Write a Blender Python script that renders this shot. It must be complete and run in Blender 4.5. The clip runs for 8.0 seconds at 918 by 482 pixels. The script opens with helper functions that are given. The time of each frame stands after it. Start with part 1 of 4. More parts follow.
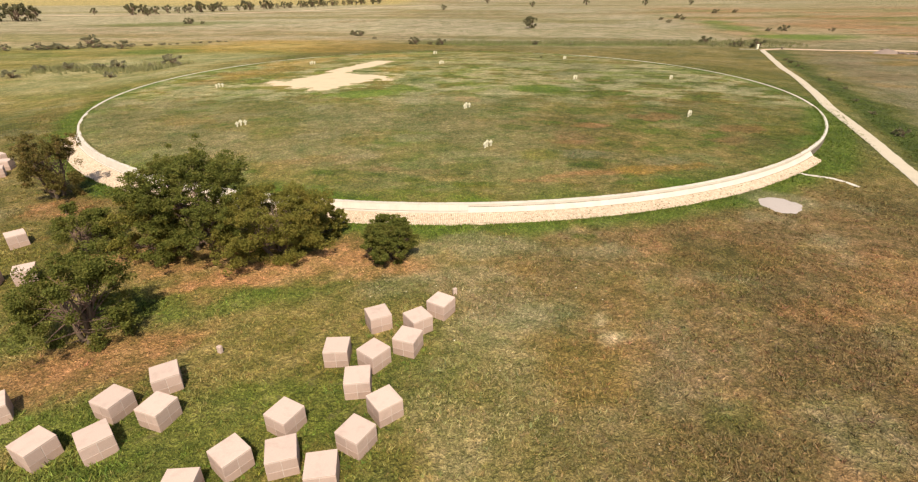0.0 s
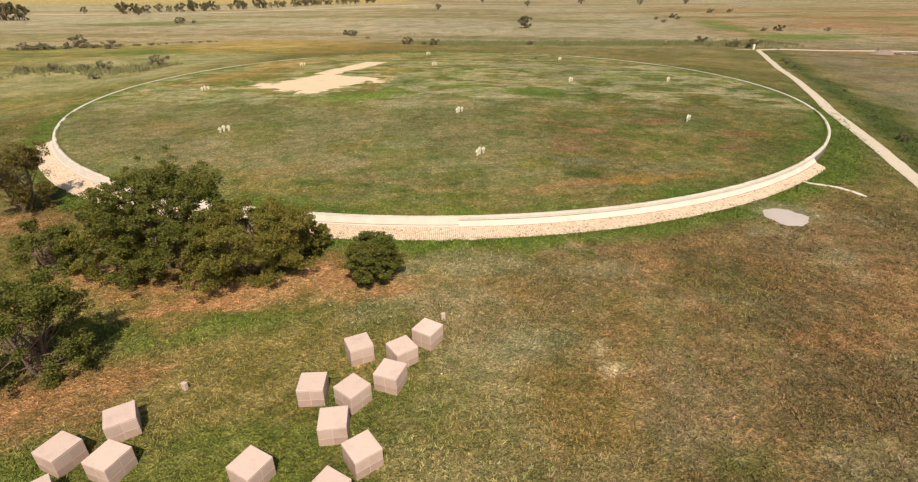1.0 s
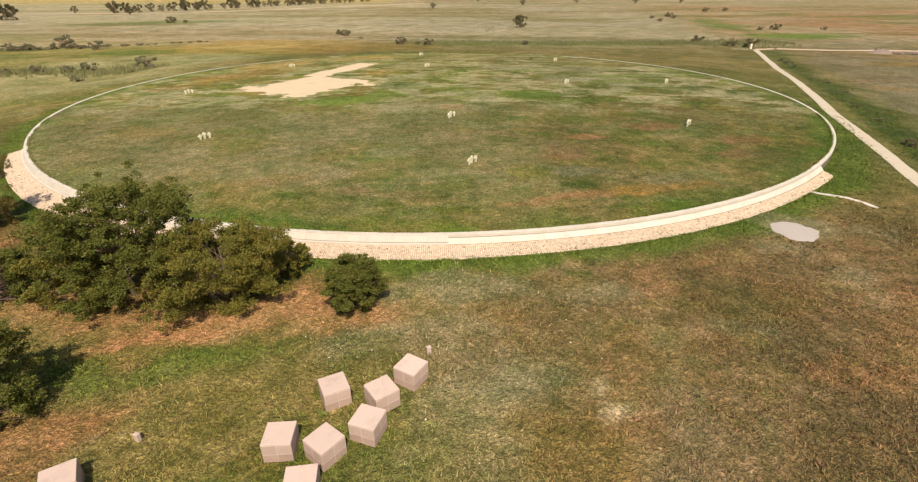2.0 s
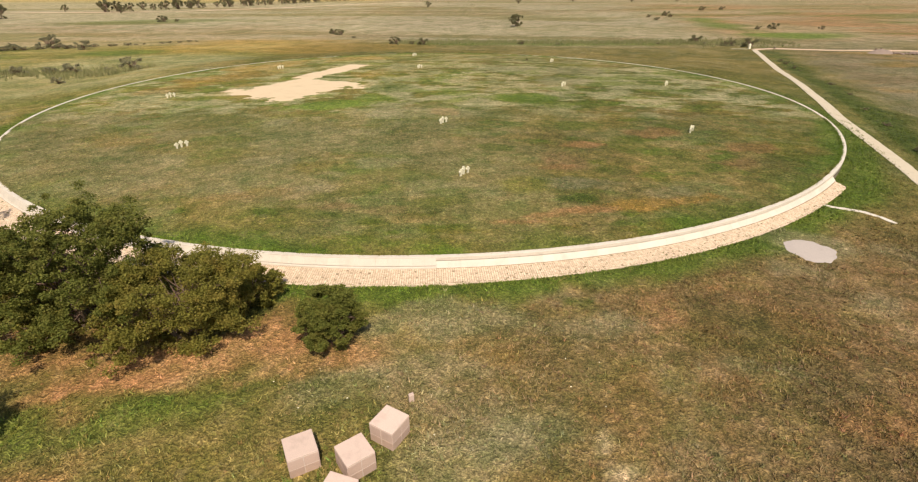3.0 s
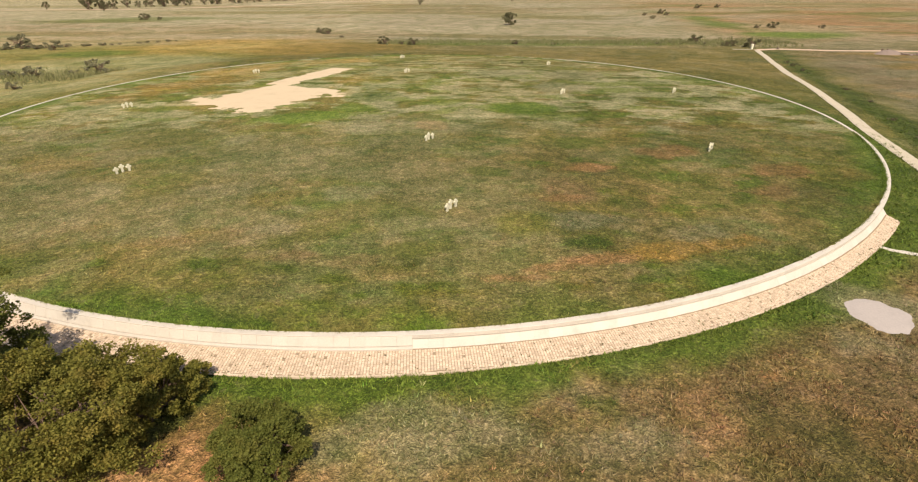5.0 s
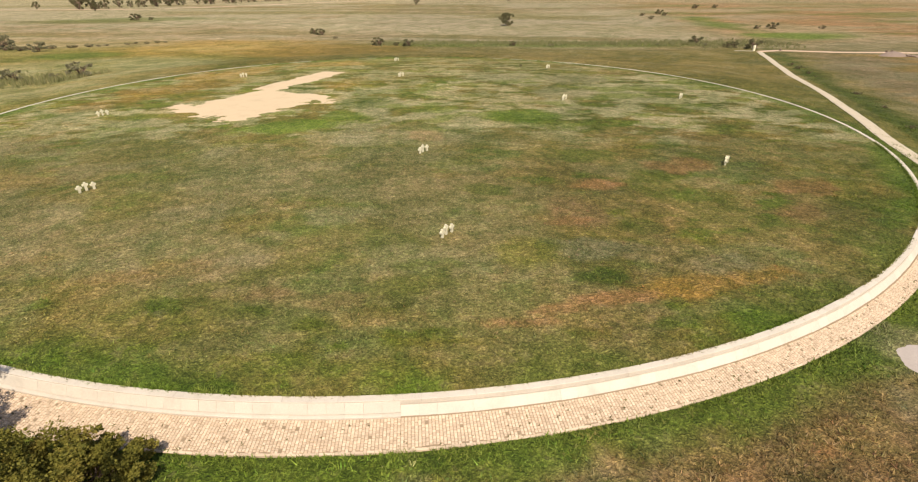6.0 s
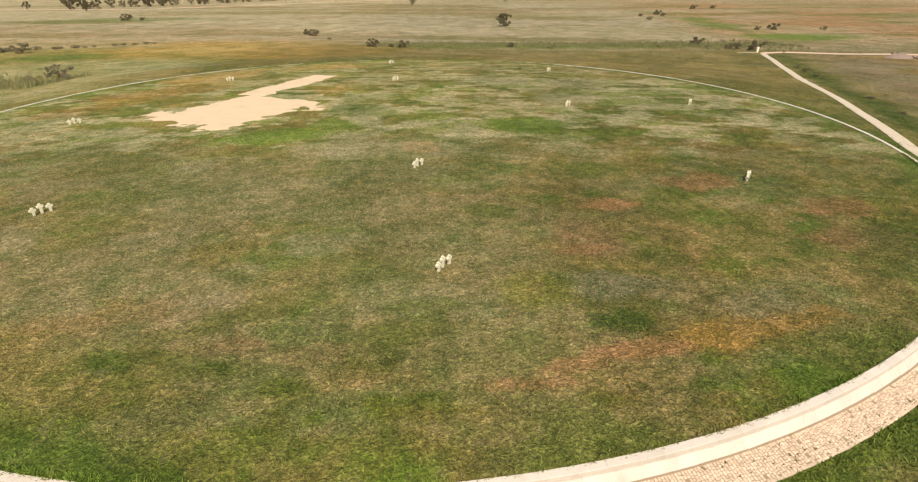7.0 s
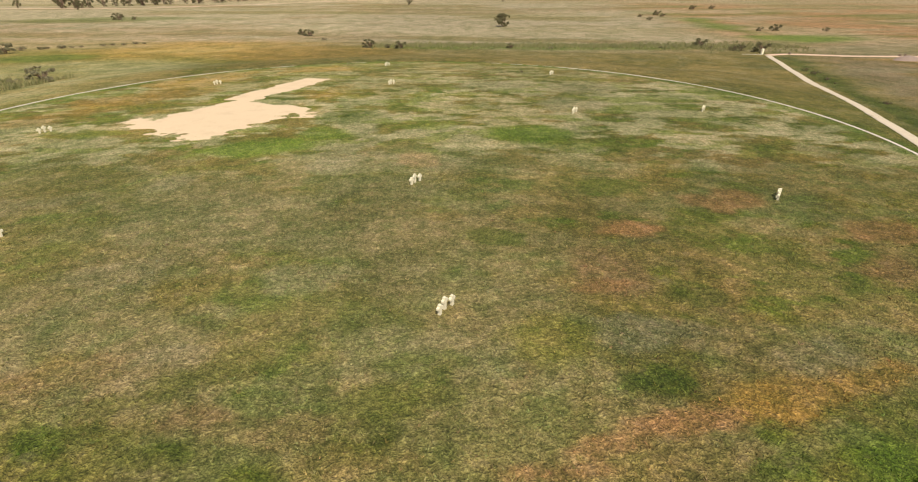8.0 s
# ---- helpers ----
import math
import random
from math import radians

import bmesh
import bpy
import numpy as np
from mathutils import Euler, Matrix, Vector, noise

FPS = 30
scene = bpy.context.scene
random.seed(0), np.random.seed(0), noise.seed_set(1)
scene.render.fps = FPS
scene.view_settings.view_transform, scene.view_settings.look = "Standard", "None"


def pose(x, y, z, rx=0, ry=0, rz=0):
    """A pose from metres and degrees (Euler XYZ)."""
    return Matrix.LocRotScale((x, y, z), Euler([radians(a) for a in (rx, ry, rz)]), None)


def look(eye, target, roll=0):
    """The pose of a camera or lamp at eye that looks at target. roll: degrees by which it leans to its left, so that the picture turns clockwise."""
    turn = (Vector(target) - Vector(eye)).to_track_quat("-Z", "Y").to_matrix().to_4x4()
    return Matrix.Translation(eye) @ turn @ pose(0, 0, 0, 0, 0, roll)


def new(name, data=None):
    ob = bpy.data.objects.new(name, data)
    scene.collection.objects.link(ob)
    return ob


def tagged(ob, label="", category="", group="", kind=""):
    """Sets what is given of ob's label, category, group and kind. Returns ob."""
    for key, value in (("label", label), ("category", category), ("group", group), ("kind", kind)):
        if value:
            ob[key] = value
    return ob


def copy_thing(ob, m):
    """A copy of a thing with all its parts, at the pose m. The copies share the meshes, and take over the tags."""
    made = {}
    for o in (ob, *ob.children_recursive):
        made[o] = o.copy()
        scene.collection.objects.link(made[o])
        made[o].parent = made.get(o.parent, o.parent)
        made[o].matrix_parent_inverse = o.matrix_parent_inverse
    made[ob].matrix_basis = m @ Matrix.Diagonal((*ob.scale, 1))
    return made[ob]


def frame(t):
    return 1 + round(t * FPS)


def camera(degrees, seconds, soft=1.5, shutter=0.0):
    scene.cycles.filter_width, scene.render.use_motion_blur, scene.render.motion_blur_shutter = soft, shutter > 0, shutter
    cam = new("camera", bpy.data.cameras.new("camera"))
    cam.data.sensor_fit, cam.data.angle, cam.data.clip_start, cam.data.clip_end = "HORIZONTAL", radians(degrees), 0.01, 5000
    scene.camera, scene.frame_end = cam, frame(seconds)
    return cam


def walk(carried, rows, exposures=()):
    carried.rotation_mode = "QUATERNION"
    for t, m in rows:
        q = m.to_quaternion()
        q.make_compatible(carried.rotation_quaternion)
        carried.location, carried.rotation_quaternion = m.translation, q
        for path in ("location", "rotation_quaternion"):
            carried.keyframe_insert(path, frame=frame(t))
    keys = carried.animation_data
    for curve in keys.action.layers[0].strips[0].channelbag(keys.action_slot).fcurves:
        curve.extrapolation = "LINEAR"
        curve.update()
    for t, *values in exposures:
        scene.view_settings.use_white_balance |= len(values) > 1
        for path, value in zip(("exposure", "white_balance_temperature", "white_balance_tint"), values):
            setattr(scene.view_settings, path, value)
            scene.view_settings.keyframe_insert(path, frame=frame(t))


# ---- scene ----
cam = camera(85.0, 8.0, soft=1.2)
PATH = [
    (0.0, 0.00, 0.00, 21.12, 0.00, -26.56, 0.14),
    (0.5, 0.23, 1.49, 21.19, -0.29, -26.63, 0.12),
    (1.0, 0.53, 3.08, 21.33, -0.55, -26.66, 0.07),
    (1.5, 0.85, 4.75, 21.44, -0.78, -26.72, 0.10),
    (3.0, 1.89, 10.81, 21.68, -1.44, -26.93, 0.08),
    (3.5, 2.23, 13.08, 21.71, -1.63, -27.01, 0.06),
    (4.0, 2.59, 15.65, 21.73, -1.82, -27.08, 0.02),
    (4.5, 2.79, 18.38, 21.76, -2.00, -27.16, 0.00),
    (6.0, 3.17, 26.68, 21.88, -2.60, -27.21, -0.05),
    (6.5, 3.27, 29.50, 21.82, -2.80, -27.21, -0.09),
    (7.0, 3.32, 32.50, 21.78, -2.99, -27.20, -0.11),
    (7.5, 3.27, 35.41, 21.71, -3.18, -27.22, -0.17),
    (8.0, 3.12, 38.37, 21.63, -3.38, -27.21, -0.28),
]
walk(cam, [(t, pose(x, y, z, 90 + pitch, 0, yaw) @ pose(0, 0, 0, 0, 0, -roll)) for t, x, y, z, yaw, pitch, roll in PATH],
     exposures=[(0.0, 0.14), (0.5, 0.06), (1.0, 0.0), (8.0, 0.0)])

# ---- light: high summer sun behind the viewer, clear sky ----
SUN_EL, SUN_AZ = math.radians(54), math.radians(8)
world = bpy.data.worlds.new("sky")
scene.world = world
world.use_nodes = True
wn = world.node_tree.nodes
sky = wn.new("ShaderNodeTexSky")
sky.sky_type = "NISHITA"
sky.sun_disc = False
sky.sun_elevation = SUN_EL
sky.sun_rotation = math.pi - SUN_AZ
sky.dust_density = 2.0
wn["Background"].inputs["Strength"].default_value = 0.10
world.node_tree.links.new(sky.outputs["Color"], wn["Background"].inputs["Color"])
sun_data = bpy.data.lights.new("sun", "SUN")
sun_data.energy = 4.8
sun_data.angle = math.radians(0.5)
sun_data.color = (1.0, 0.91, 0.77)
sun = new("sun", sun_data)
toward = Vector((math.sin(SUN_AZ) * math.cos(SUN_EL), -math.cos(SUN_AZ) * math.cos(SUN_EL), math.sin(SUN_EL)))
sun.matrix_world = look(toward * 400, (0, 0, 0))

# ---- the lie of the land ----
CX, CY, R_IN, Z_TOP = -0.96, 118.16, 70.75, 1.84
APRON_A, APRON_B = math.radians(-145.5), math.radians(-47)


def smooth(a, b, v):
    s = np.clip((v - a) / (b - a), 0, 1)
    return s * s * (3 - 2 * s)


def low_side(ang):
    """1 where the land lies well below the ring, 0 where it meets the coping."""
    off = np.abs((ang - (APRON_A + APRON_B) / 2 + np.pi) % (2 * np.pi) - np.pi)
    return 1 - smooth(math.radians(75), math.radians(125), off)


def land(x, y):
    """Height of the steppe round the ring."""
    x, y = np.asarray(x, float), np.asarray(y, float)
    base = -0.011 * np.maximum(0, y - 30) - 0.008 * np.maximum(0, x - 20) + 0.002 * np.minimum(0, x + 20)
    base = np.maximum(base, -3.2 - 0.2 * np.sin(x / 90) * np.sin(y / 70))
    r = np.hypot(x - CX, y - CY)
    ang = np.arctan2(y - CY, x - CX)
    m = low_side(ang)
    edge = 0.62 * m + 1.79 * (1 - m)
    near = 1 - smooth(72.0, 100.0 + 25 * (1 - m), r)
    z = base + (edge - base) * near
    z = z + 0.10 * np.sin(x / 7.3 + 0.4 * np.sin(y / 5.1)) * np.sin(y / 6.1) * smooth(73, 80, r)
    return z


def lawn(x, y):
    """Height of the grassed mound inside the ring."""
    r = np.hypot(np.asarray(x, float) - CX, np.asarray(y, float) - CY)
    s = np.clip(r / R_IN, 0, 1)
    return Z_TOP - 0.06 + 1.15 * (1 - s * s) + 0.04 * np.sin(np.asarray(x) / 5.3) * np.sin(np.asarray(y) / 4.1)


def height(x, y):
    inside = np.hypot(x - CX, y - CY) < R_IN
    return np.where(inside, lawn(x, y), land(x, y))


# ---- noise and the colours of the vegetation ----
def lattice(ix, iy, seed):
    v = np.sin(ix * 127.1 + iy * 311.7 + seed * 74.7) * 43758.5453
    return v - np.floor(v)


def vnoise(x, y, seed):
    ix, iy = np.floor(x), np.floor(y)
    fx, fy = x - ix, y - iy
    fx, fy = fx * fx * (3 - 2 * fx), fy * fy * (3 - 2 * fy)
    a, b = lattice(ix, iy, seed), lattice(ix + 1, iy, seed)
    c, d = lattice(ix, iy + 1, seed), lattice(ix + 1, iy + 1, seed)
    return (a * (1 - fx) + b * fx) * (1 - fy) + (c * (1 - fx) + d * fx) * fy


def fbm(x, y, size, seed, octaves=4):
    """Noise from 0 to 1 with its largest features about size metres across."""
    total, amp, norm = 0, 1.0, 0.0
    x, y = np.asarray(x, float) / size, np.asarray(y, float) / size
    for k in range(octaves):
        c, s = math.cos(0.7 * k + seed), math.sin(0.7 * k + seed)
        total = total + amp * vnoise(c * x - s * y, s * x + c * y, seed + 13 * k)
        norm += amp
        amp *= 0.55
        x, y = x * 2.1, y * 2.1
    return total / norm


GREEN = np.array((0.100, 0.140, 0.020))
OLIVE = np.array((0.190, 0.160, 0.040))
STRAW = np.array((0.350, 0.262, 0.105))
SILVER = np.array((0.315, 0.285, 0.170))
RUST = np.array((0.430, 0.225, 0.105))
ORANGE = np.array((0.370, 0.225, 0.055))
BROWN = np.array((0.222, 0.148, 0.074))
STEPPE = np.array((0.365, 0.305, 0.218))
BARE = np.array((0.480, 0.380, 0.240))


def mix(col, other, amount):
    amount = np.clip(amount, 0, 1)[..., None]
    return col * (1 - amount) + other * amount


def blob(x, y, px, py, rx, ry, turn=0.0, rag=0.5, seed=3):
    """1 inside a ragged oval patch, 0 outside."""
    c, s = math.cos(math.radians(turn)), math.sin(math.radians(turn))
    u, v = ((x - px) * c + (y - py) * s) / rx, (-(x - px) * s + (y - py) * c) / ry
    d = np.hypot(u, v)
    near = d < 1.2 + rag
    out = np.zeros(d.shape)
    out[near] = 1 - smooth(0.6, 1.15, d[near] + rag * 2 * (fbm(x[near], y[near], max(1.2, min(rx, ry)), seed, 3) - 0.5))
    return out


def tint(x, y):
    """Base colour of grass and soil at a place."""
    x, y = np.asarray(x, float), np.asarray(y, float)
    r = np.hypot(x - CX, y - CY)
    inside = r < R_IN
    big, mid, low = fbm(x, y, 17, 1, 6), fbm(x, y, 5.5, 5, 5), fbm(x, y * 1.6, 2.2, 9, 3)
    col = np.zeros(x.shape + (3,)) + OLIVE
    # mown grass of the mound
    lawn_col = mix(col, GREEN, smooth(0.40, 0.56, 0.6 * mid + 0.4 * big) * 0.72)
    lawn_col = mix(lawn_col, STRAW, smooth(0.50, 0.64, fbm(x, y, 9, 21, 6)) * 0.36)
    lawn_col = mix(lawn_col, BROWN, smooth(0.52, 0.66, fbm(x, y, 13, 25, 6)) * 0.30)
    lawn_col = mix(lawn_col, STRAW, smooth(0.56, 0.72, low) * 0.34)
    lawn_col = mix(lawn_col, GREEN * np.array((1.0, 1.12, 0.8)), smooth(0.58, 0.70, fbm(x, y * 1.7, 4, 27, 5)) * 0.75)
    lawn_col = mix(lawn_col, ORANGE * 0.75, smooth(0.50, 0.64, fbm(x, y, 8, 29, 5)) * smooth(5, -35, x) * 0.12)
    lawn_col = mix(lawn_col, SILVER * (1.0 + 0.22 * smooth(88, 108, y))[..., None], smooth(0.50, 0.60, fbm(x, y * 1.7, 7, 31, 6)) * (0.25 + 0.60 * smooth(88, 108, y)))
    lawn_col = mix(lawn_col, SILVER * 1.35, smooth(0.535, 0.585, fbm(x * 0.7, y * 1.5, 3.4, 33, 5)) * smooth(84, 104, y) * 0.85)
    lawn_col = mix(lawn_col, GREEN * 1.25 + OLIVE * 0.3, smooth(0.55, 0.61, fbm(x * 0.7, y * 1.4, 3.8, 35, 5)) * smooth(84, 104, y) * 0.65)
    lawn_col = mix(lawn_col, STRAW, smooth(135, 185, y) * 0.35)
    lawn_col = mix(lawn_col, ORANGE, smooth(0.50, 0.66, fbm(x, y, 12, 41)) * (0.12 + 0.45 * smooth(100, 150, y) * smooth(10, -30, x)))
    lawn_col = mix(lawn_col, GREEN * np.array((1.15, 1.25, 1.0)), smooth(66.5, 69.8, r) * (0.25 + 0.6 * smooth(0.38, 0.55, mid)))
    # steppe outside
    land_col = mix(col, STRAW, smooth(0.36, 0.62, big) * 0.55)
    land_col = mix(land_col, GREEN, smooth(0.47, 0.66, fbm(x, y, 6, 51)) * 0.60 * smooth(8, -4, x))
    land_col = mix(land_col, BROWN, smooth(-2, 10, x + 6 * (mid - 0.5)) * smooth(62, 46, y) * 0.75)
    land_col = mix(land_col, BROWN * 0.8, smooth(14, 26, x + 14 * (big - 0.5)) * smooth(50, 36, y) * 0.55)
    land_col = mix(land_col, RUST, smooth(0.55, 0.75, fbm(x, y, 4.5, 61)) * smooth(62, 46, y) * 0.30)
    land_col = mix(land_col, STRAW, smooth(0.50, 0.74, low) * 0.45)
    land_col = mix(land_col, SILVER, smooth(0.56, 0.74, fbm(x, y, 5, 71)) * 0.40)
    ring = smooth(6.4, 3.8, r - R_IN + 4.0 * (mid - 0.5)) * smooth(150, 90, y)
    land_col = mix(land_col, GREEN * np.array((1.30, 1.42, 1.05)), ring * 0.85)
    # green strip right of the ring, wide meadow left of it
    land_col = mix(land_col, GREEN, smooth(0, 25, x) * smooth(190, 90, y) * smooth(56, 66, y) * 0.45)
    road_off = x - 57.1 - 0.444 * (y - 60)
    land_col = mix(land_col, STEPPE * 0.9, smooth(9, 22, road_off + 16 * (mid - 0.5)) * 0.72)
    land_col = mix(land_col, BROWN, smooth(12, 25, road_off) * smooth(0.50, 0.62, fbm(x, y, 16, 85, 6)) * 0.5)
    land_col = mix(land_col, ORANGE, smooth(12, 25, road_off) * smooth(0.54, 0.64, fbm(x, y * 1.5, 14, 87, 5)) * 0.6)
    land_col = mix(land_col, GREEN * 0.85, smooth(1.5, 3.5, road_off) * smooth(13, 7, road_off + 8 * (mid - 0.5)) * 0.85)
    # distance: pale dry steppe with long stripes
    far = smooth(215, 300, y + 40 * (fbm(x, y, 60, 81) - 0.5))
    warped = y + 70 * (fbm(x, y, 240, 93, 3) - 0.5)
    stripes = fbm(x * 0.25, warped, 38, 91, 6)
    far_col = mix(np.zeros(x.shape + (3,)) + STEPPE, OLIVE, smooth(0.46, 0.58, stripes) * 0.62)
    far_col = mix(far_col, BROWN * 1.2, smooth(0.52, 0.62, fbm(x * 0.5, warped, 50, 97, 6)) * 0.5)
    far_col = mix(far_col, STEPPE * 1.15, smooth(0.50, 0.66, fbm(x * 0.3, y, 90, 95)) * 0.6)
    red_side = smooth(130, 190, x - 0.2 * (y - 300)) * smooth(1100, 600, y) * smooth(262, 290, y)
    far_col = mix(far_col, RUST * 0.70 + STEPPE * 0.18, red_side * (0.35 + 0.60 * smooth(0.42, 0.56, fbm(x * 0.6, warped, 40, 99, 6))))
    far_col = mix(far_col, GREEN * 0.9 + OLIVE * 0.2, red_side * smooth(0.52, 0.62, fbm(x * 0.6, y, 34, 83, 5)) * 0.6)
    far_col = mix(far_col, STRAW * 1.25, smooth(1000, 1120, y) * smooth(-80, -160, x) * 0.7)
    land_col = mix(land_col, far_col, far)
    # yellowed meadow in front of the ditch, green along the ditch itself
    land_col = mix(land_col, ORANGE, blob(x, y, -78, 248, 70, 58, 0, 0.25, 101) * (0.16 + 0.36 * smooth(0.42, 0.6, stripes)))
    land_col = mix(land_col, STRAW, blob(x, y, -95, 255, 22, 9, 10, 0.4, 103) * 0.6)
    land_col = mix(land_col, GREEN, blob(x, y, -88, 210, 40, 26, 0, 0.4, 104) * 0.40)
    land_col = mix(land_col, GREEN * 1.3, blob(x, y, 52, 270, 84, 15, 0, 0.15, 105) * 0.75)
    land_col = mix(land_col, GREEN * 1.5, blob(x, y, 200, 308, 34, 22, 0, 0.4, 107) * 0.9)
    land_col = mix(land_col, GREEN * 1.35, blob(x, y, 205, 425, 15, 90, -14, 0.4, 108) * 0.75)
    land_col = mix(land_col, GREEN, blob(x, y, -230, 455, 70, 34, 20, 0.3, 109) * 0.60)
    land_col = mix(land_col, GREEN, blob(x, y, -130, 232, 20, 14, 0, 0.4, 111) * 0.8)
    land_col = mix(land_col, STEPPE * 0.75 + GREEN * 0.5, blob(x, y, -104, 185, 46, 62, 0, 0.4, 110) * (0.30 + 0.35 * smooth(0.42, 0.58, fbm(x, y, 14, 112, 5))))
    # soil laid bare under the shrubs
    for px, py, rx, ry, turn in ((-18.0, 34.6, 7.5, 2.6, 20), (-10.4, 38.4, 4.6, 3.0, 50), (-22.5, 25.6, 5.5, 2.2, 25), (-5.2, 36.6, 4.2, 2.2, 10), (-24, 40, 9, 5, 20), (-42.5, 50, 4, 3, 0)):
        land_col = mix(land_col, RUST, blob(x, y, px, py, rx, ry, turn, 0.35, 113) * (0.55 + 0.45 * smooth(0.35, 0.55, mid)))
    land_col = mix(land_col, STRAW * 0.5 + SILVER * 0.5, blob(x, y, 3.8, 22.5, 8.5, 9.0, 25, 0.6, 130) * (0.25 + 0.42 * smooth(0.35, 0.6, mid)))
    for tone, px, py, rx, ry, turn, amount in (
            (RUST * 1.05 + BARE * 0.15, -12.6, 37.2, 3.6, 1.6, 55, 0.75), (RUST * 1.0 + BARE * 0.2, -8.2, 36.0, 3.0, 1.4, 20, 0.7), (BARE * 0.75, -4.2, 34.0, 4.2, 1.4, 5, 0.6),
            (SILVER * 0.8 + BARE * 0.25, 0.8, 35.4, 4.2, 1.6, 0, 0.65), (BARE * 0.75, 1.2, 32.8, 3.4, 1.6, 0, 0.5), (RUST * 0.85, -24.6, 24.0, 5.0, 2.6, 10, 0.7), (GREEN * 1.25, -22.0, 20.0, 4.5, 1.8, 10, 0.75), (GREEN * 1.2, -21.8, 31.0, 2.6, 2.0, 0, 0.8),
            (GREEN * 1.15, -17.8, 32.8, 3.4, 1.0, 0, 0.7), (SILVER * 0.85, 4.0, 30.0, 5.0, 2.4, 0, 0.6), (ORANGE * 0.7, 8.0, 24.6, 4.0, 3.0, 20, 0.55),
            (RUST * 0.75, 26.6, 30.0, 3.4, 1.6, 0, 0.6), (ORANGE * 0.75, 5.3, 36.2, 1.6, 1.2, 0, 0.65), (GREEN, -4.2, 33.2, 2.6, 1.6, 0, 0.55),
            (OLIVE * 0.8, 13.0, 33.0, 5.0, 3.0, 0, 0.5), (GREEN * 0.8, 15.0, 20.5, 1.8, 1.6, 0, 0.5), (GREEN * 0.9, 12.0, 42.0, 1.2, 0.8, 0, 0.7),
            (SILVER * 0.8, 12.0, 39.0, 5.0, 1.4, 0, 0.5), (SILVER * 0.7, 14.0, 24.0, 4.0, 3.0, 0, 0.45), (OLIVE * 0.7, 22.0, 38.0, 7.0, 3.0, 0, 0.5)):
        land_col = mix(land_col, tone, blob(x, y, px, py, rx, ry, turn, 0.7, 150 + int(abs(px * 5 + py))) * amount)
    land_col = mix(land_col, BROWN * 1.15, blob(x, y, 4.0, 35.0, 10.0, 5.0, 0, 0.6, 132) * 0.40)
    land_col = mix(land_col, SILVER, blob(x, y, 2.0, 40.2, 6.0, 2.4, 5, 0.6, 134) * 0.55)
    land_col = mix(land_col, BARE * 1.15, blob(x, y, 10.7, 27.4, 1.4, 0.8, 20, 0.8, 115))
    land_col = mix(land_col, BARE, blob(x, y, 10.0, 29.2, 1.3, 0.7, 70, 0.9, 117) * 0.9)
    land_col = mix(land_col, BARE, blob(x, y, 0.9, 32.9, 0.8, 0.4, 0, 0.8, 119) * 0.8)
    land_col = mix(land_col, RUST, blob(x, y, 22.5, 44.0, 0.9, 0.5, -20, 0.8, 121))
    land_col = mix(land_col, GREEN * 1.25, blob(x, y, -15.2, 31.8, 4.0, 1.4, 20, 0.6, 123) * 0.65)
    land_col = mix(land_col, GREEN, blob(x, y, -26.0, 31.5, 4.0, 2.5, 20, 0.5, 129) * 0.8)
    land_col = mix(land_col, RUST * 0.8, smooth(0.50, 0.62, fbm(x, y, 7, 63, 5)) * smooth(4, 18, x) * smooth(46, 38, y) * 0.28)
    land_col = mix(land_col, GREEN * 1.3, blob(x, y, -15.0, 19.0, 10.0, 3.6, 15, 0.6, 125) * 0.55)
    land_col = mix(land_col, SILVER * 1.2, blob(x, y, 35.5, 50.8, 4.2, 2.6, -20, 0.4, 127) * 0.6)
    worn = smooth(24, 2, x) * smooth(112, 92, y) * smooth(54, 62, y)
    lawn_col = mix(lawn_col, SILVER * 0.62 + OLIVE * 0.22, worn * (0.22 + 0.40 * smooth(0.42, 0.56, fbm(x, y * 1.3, 10, 37, 5))))
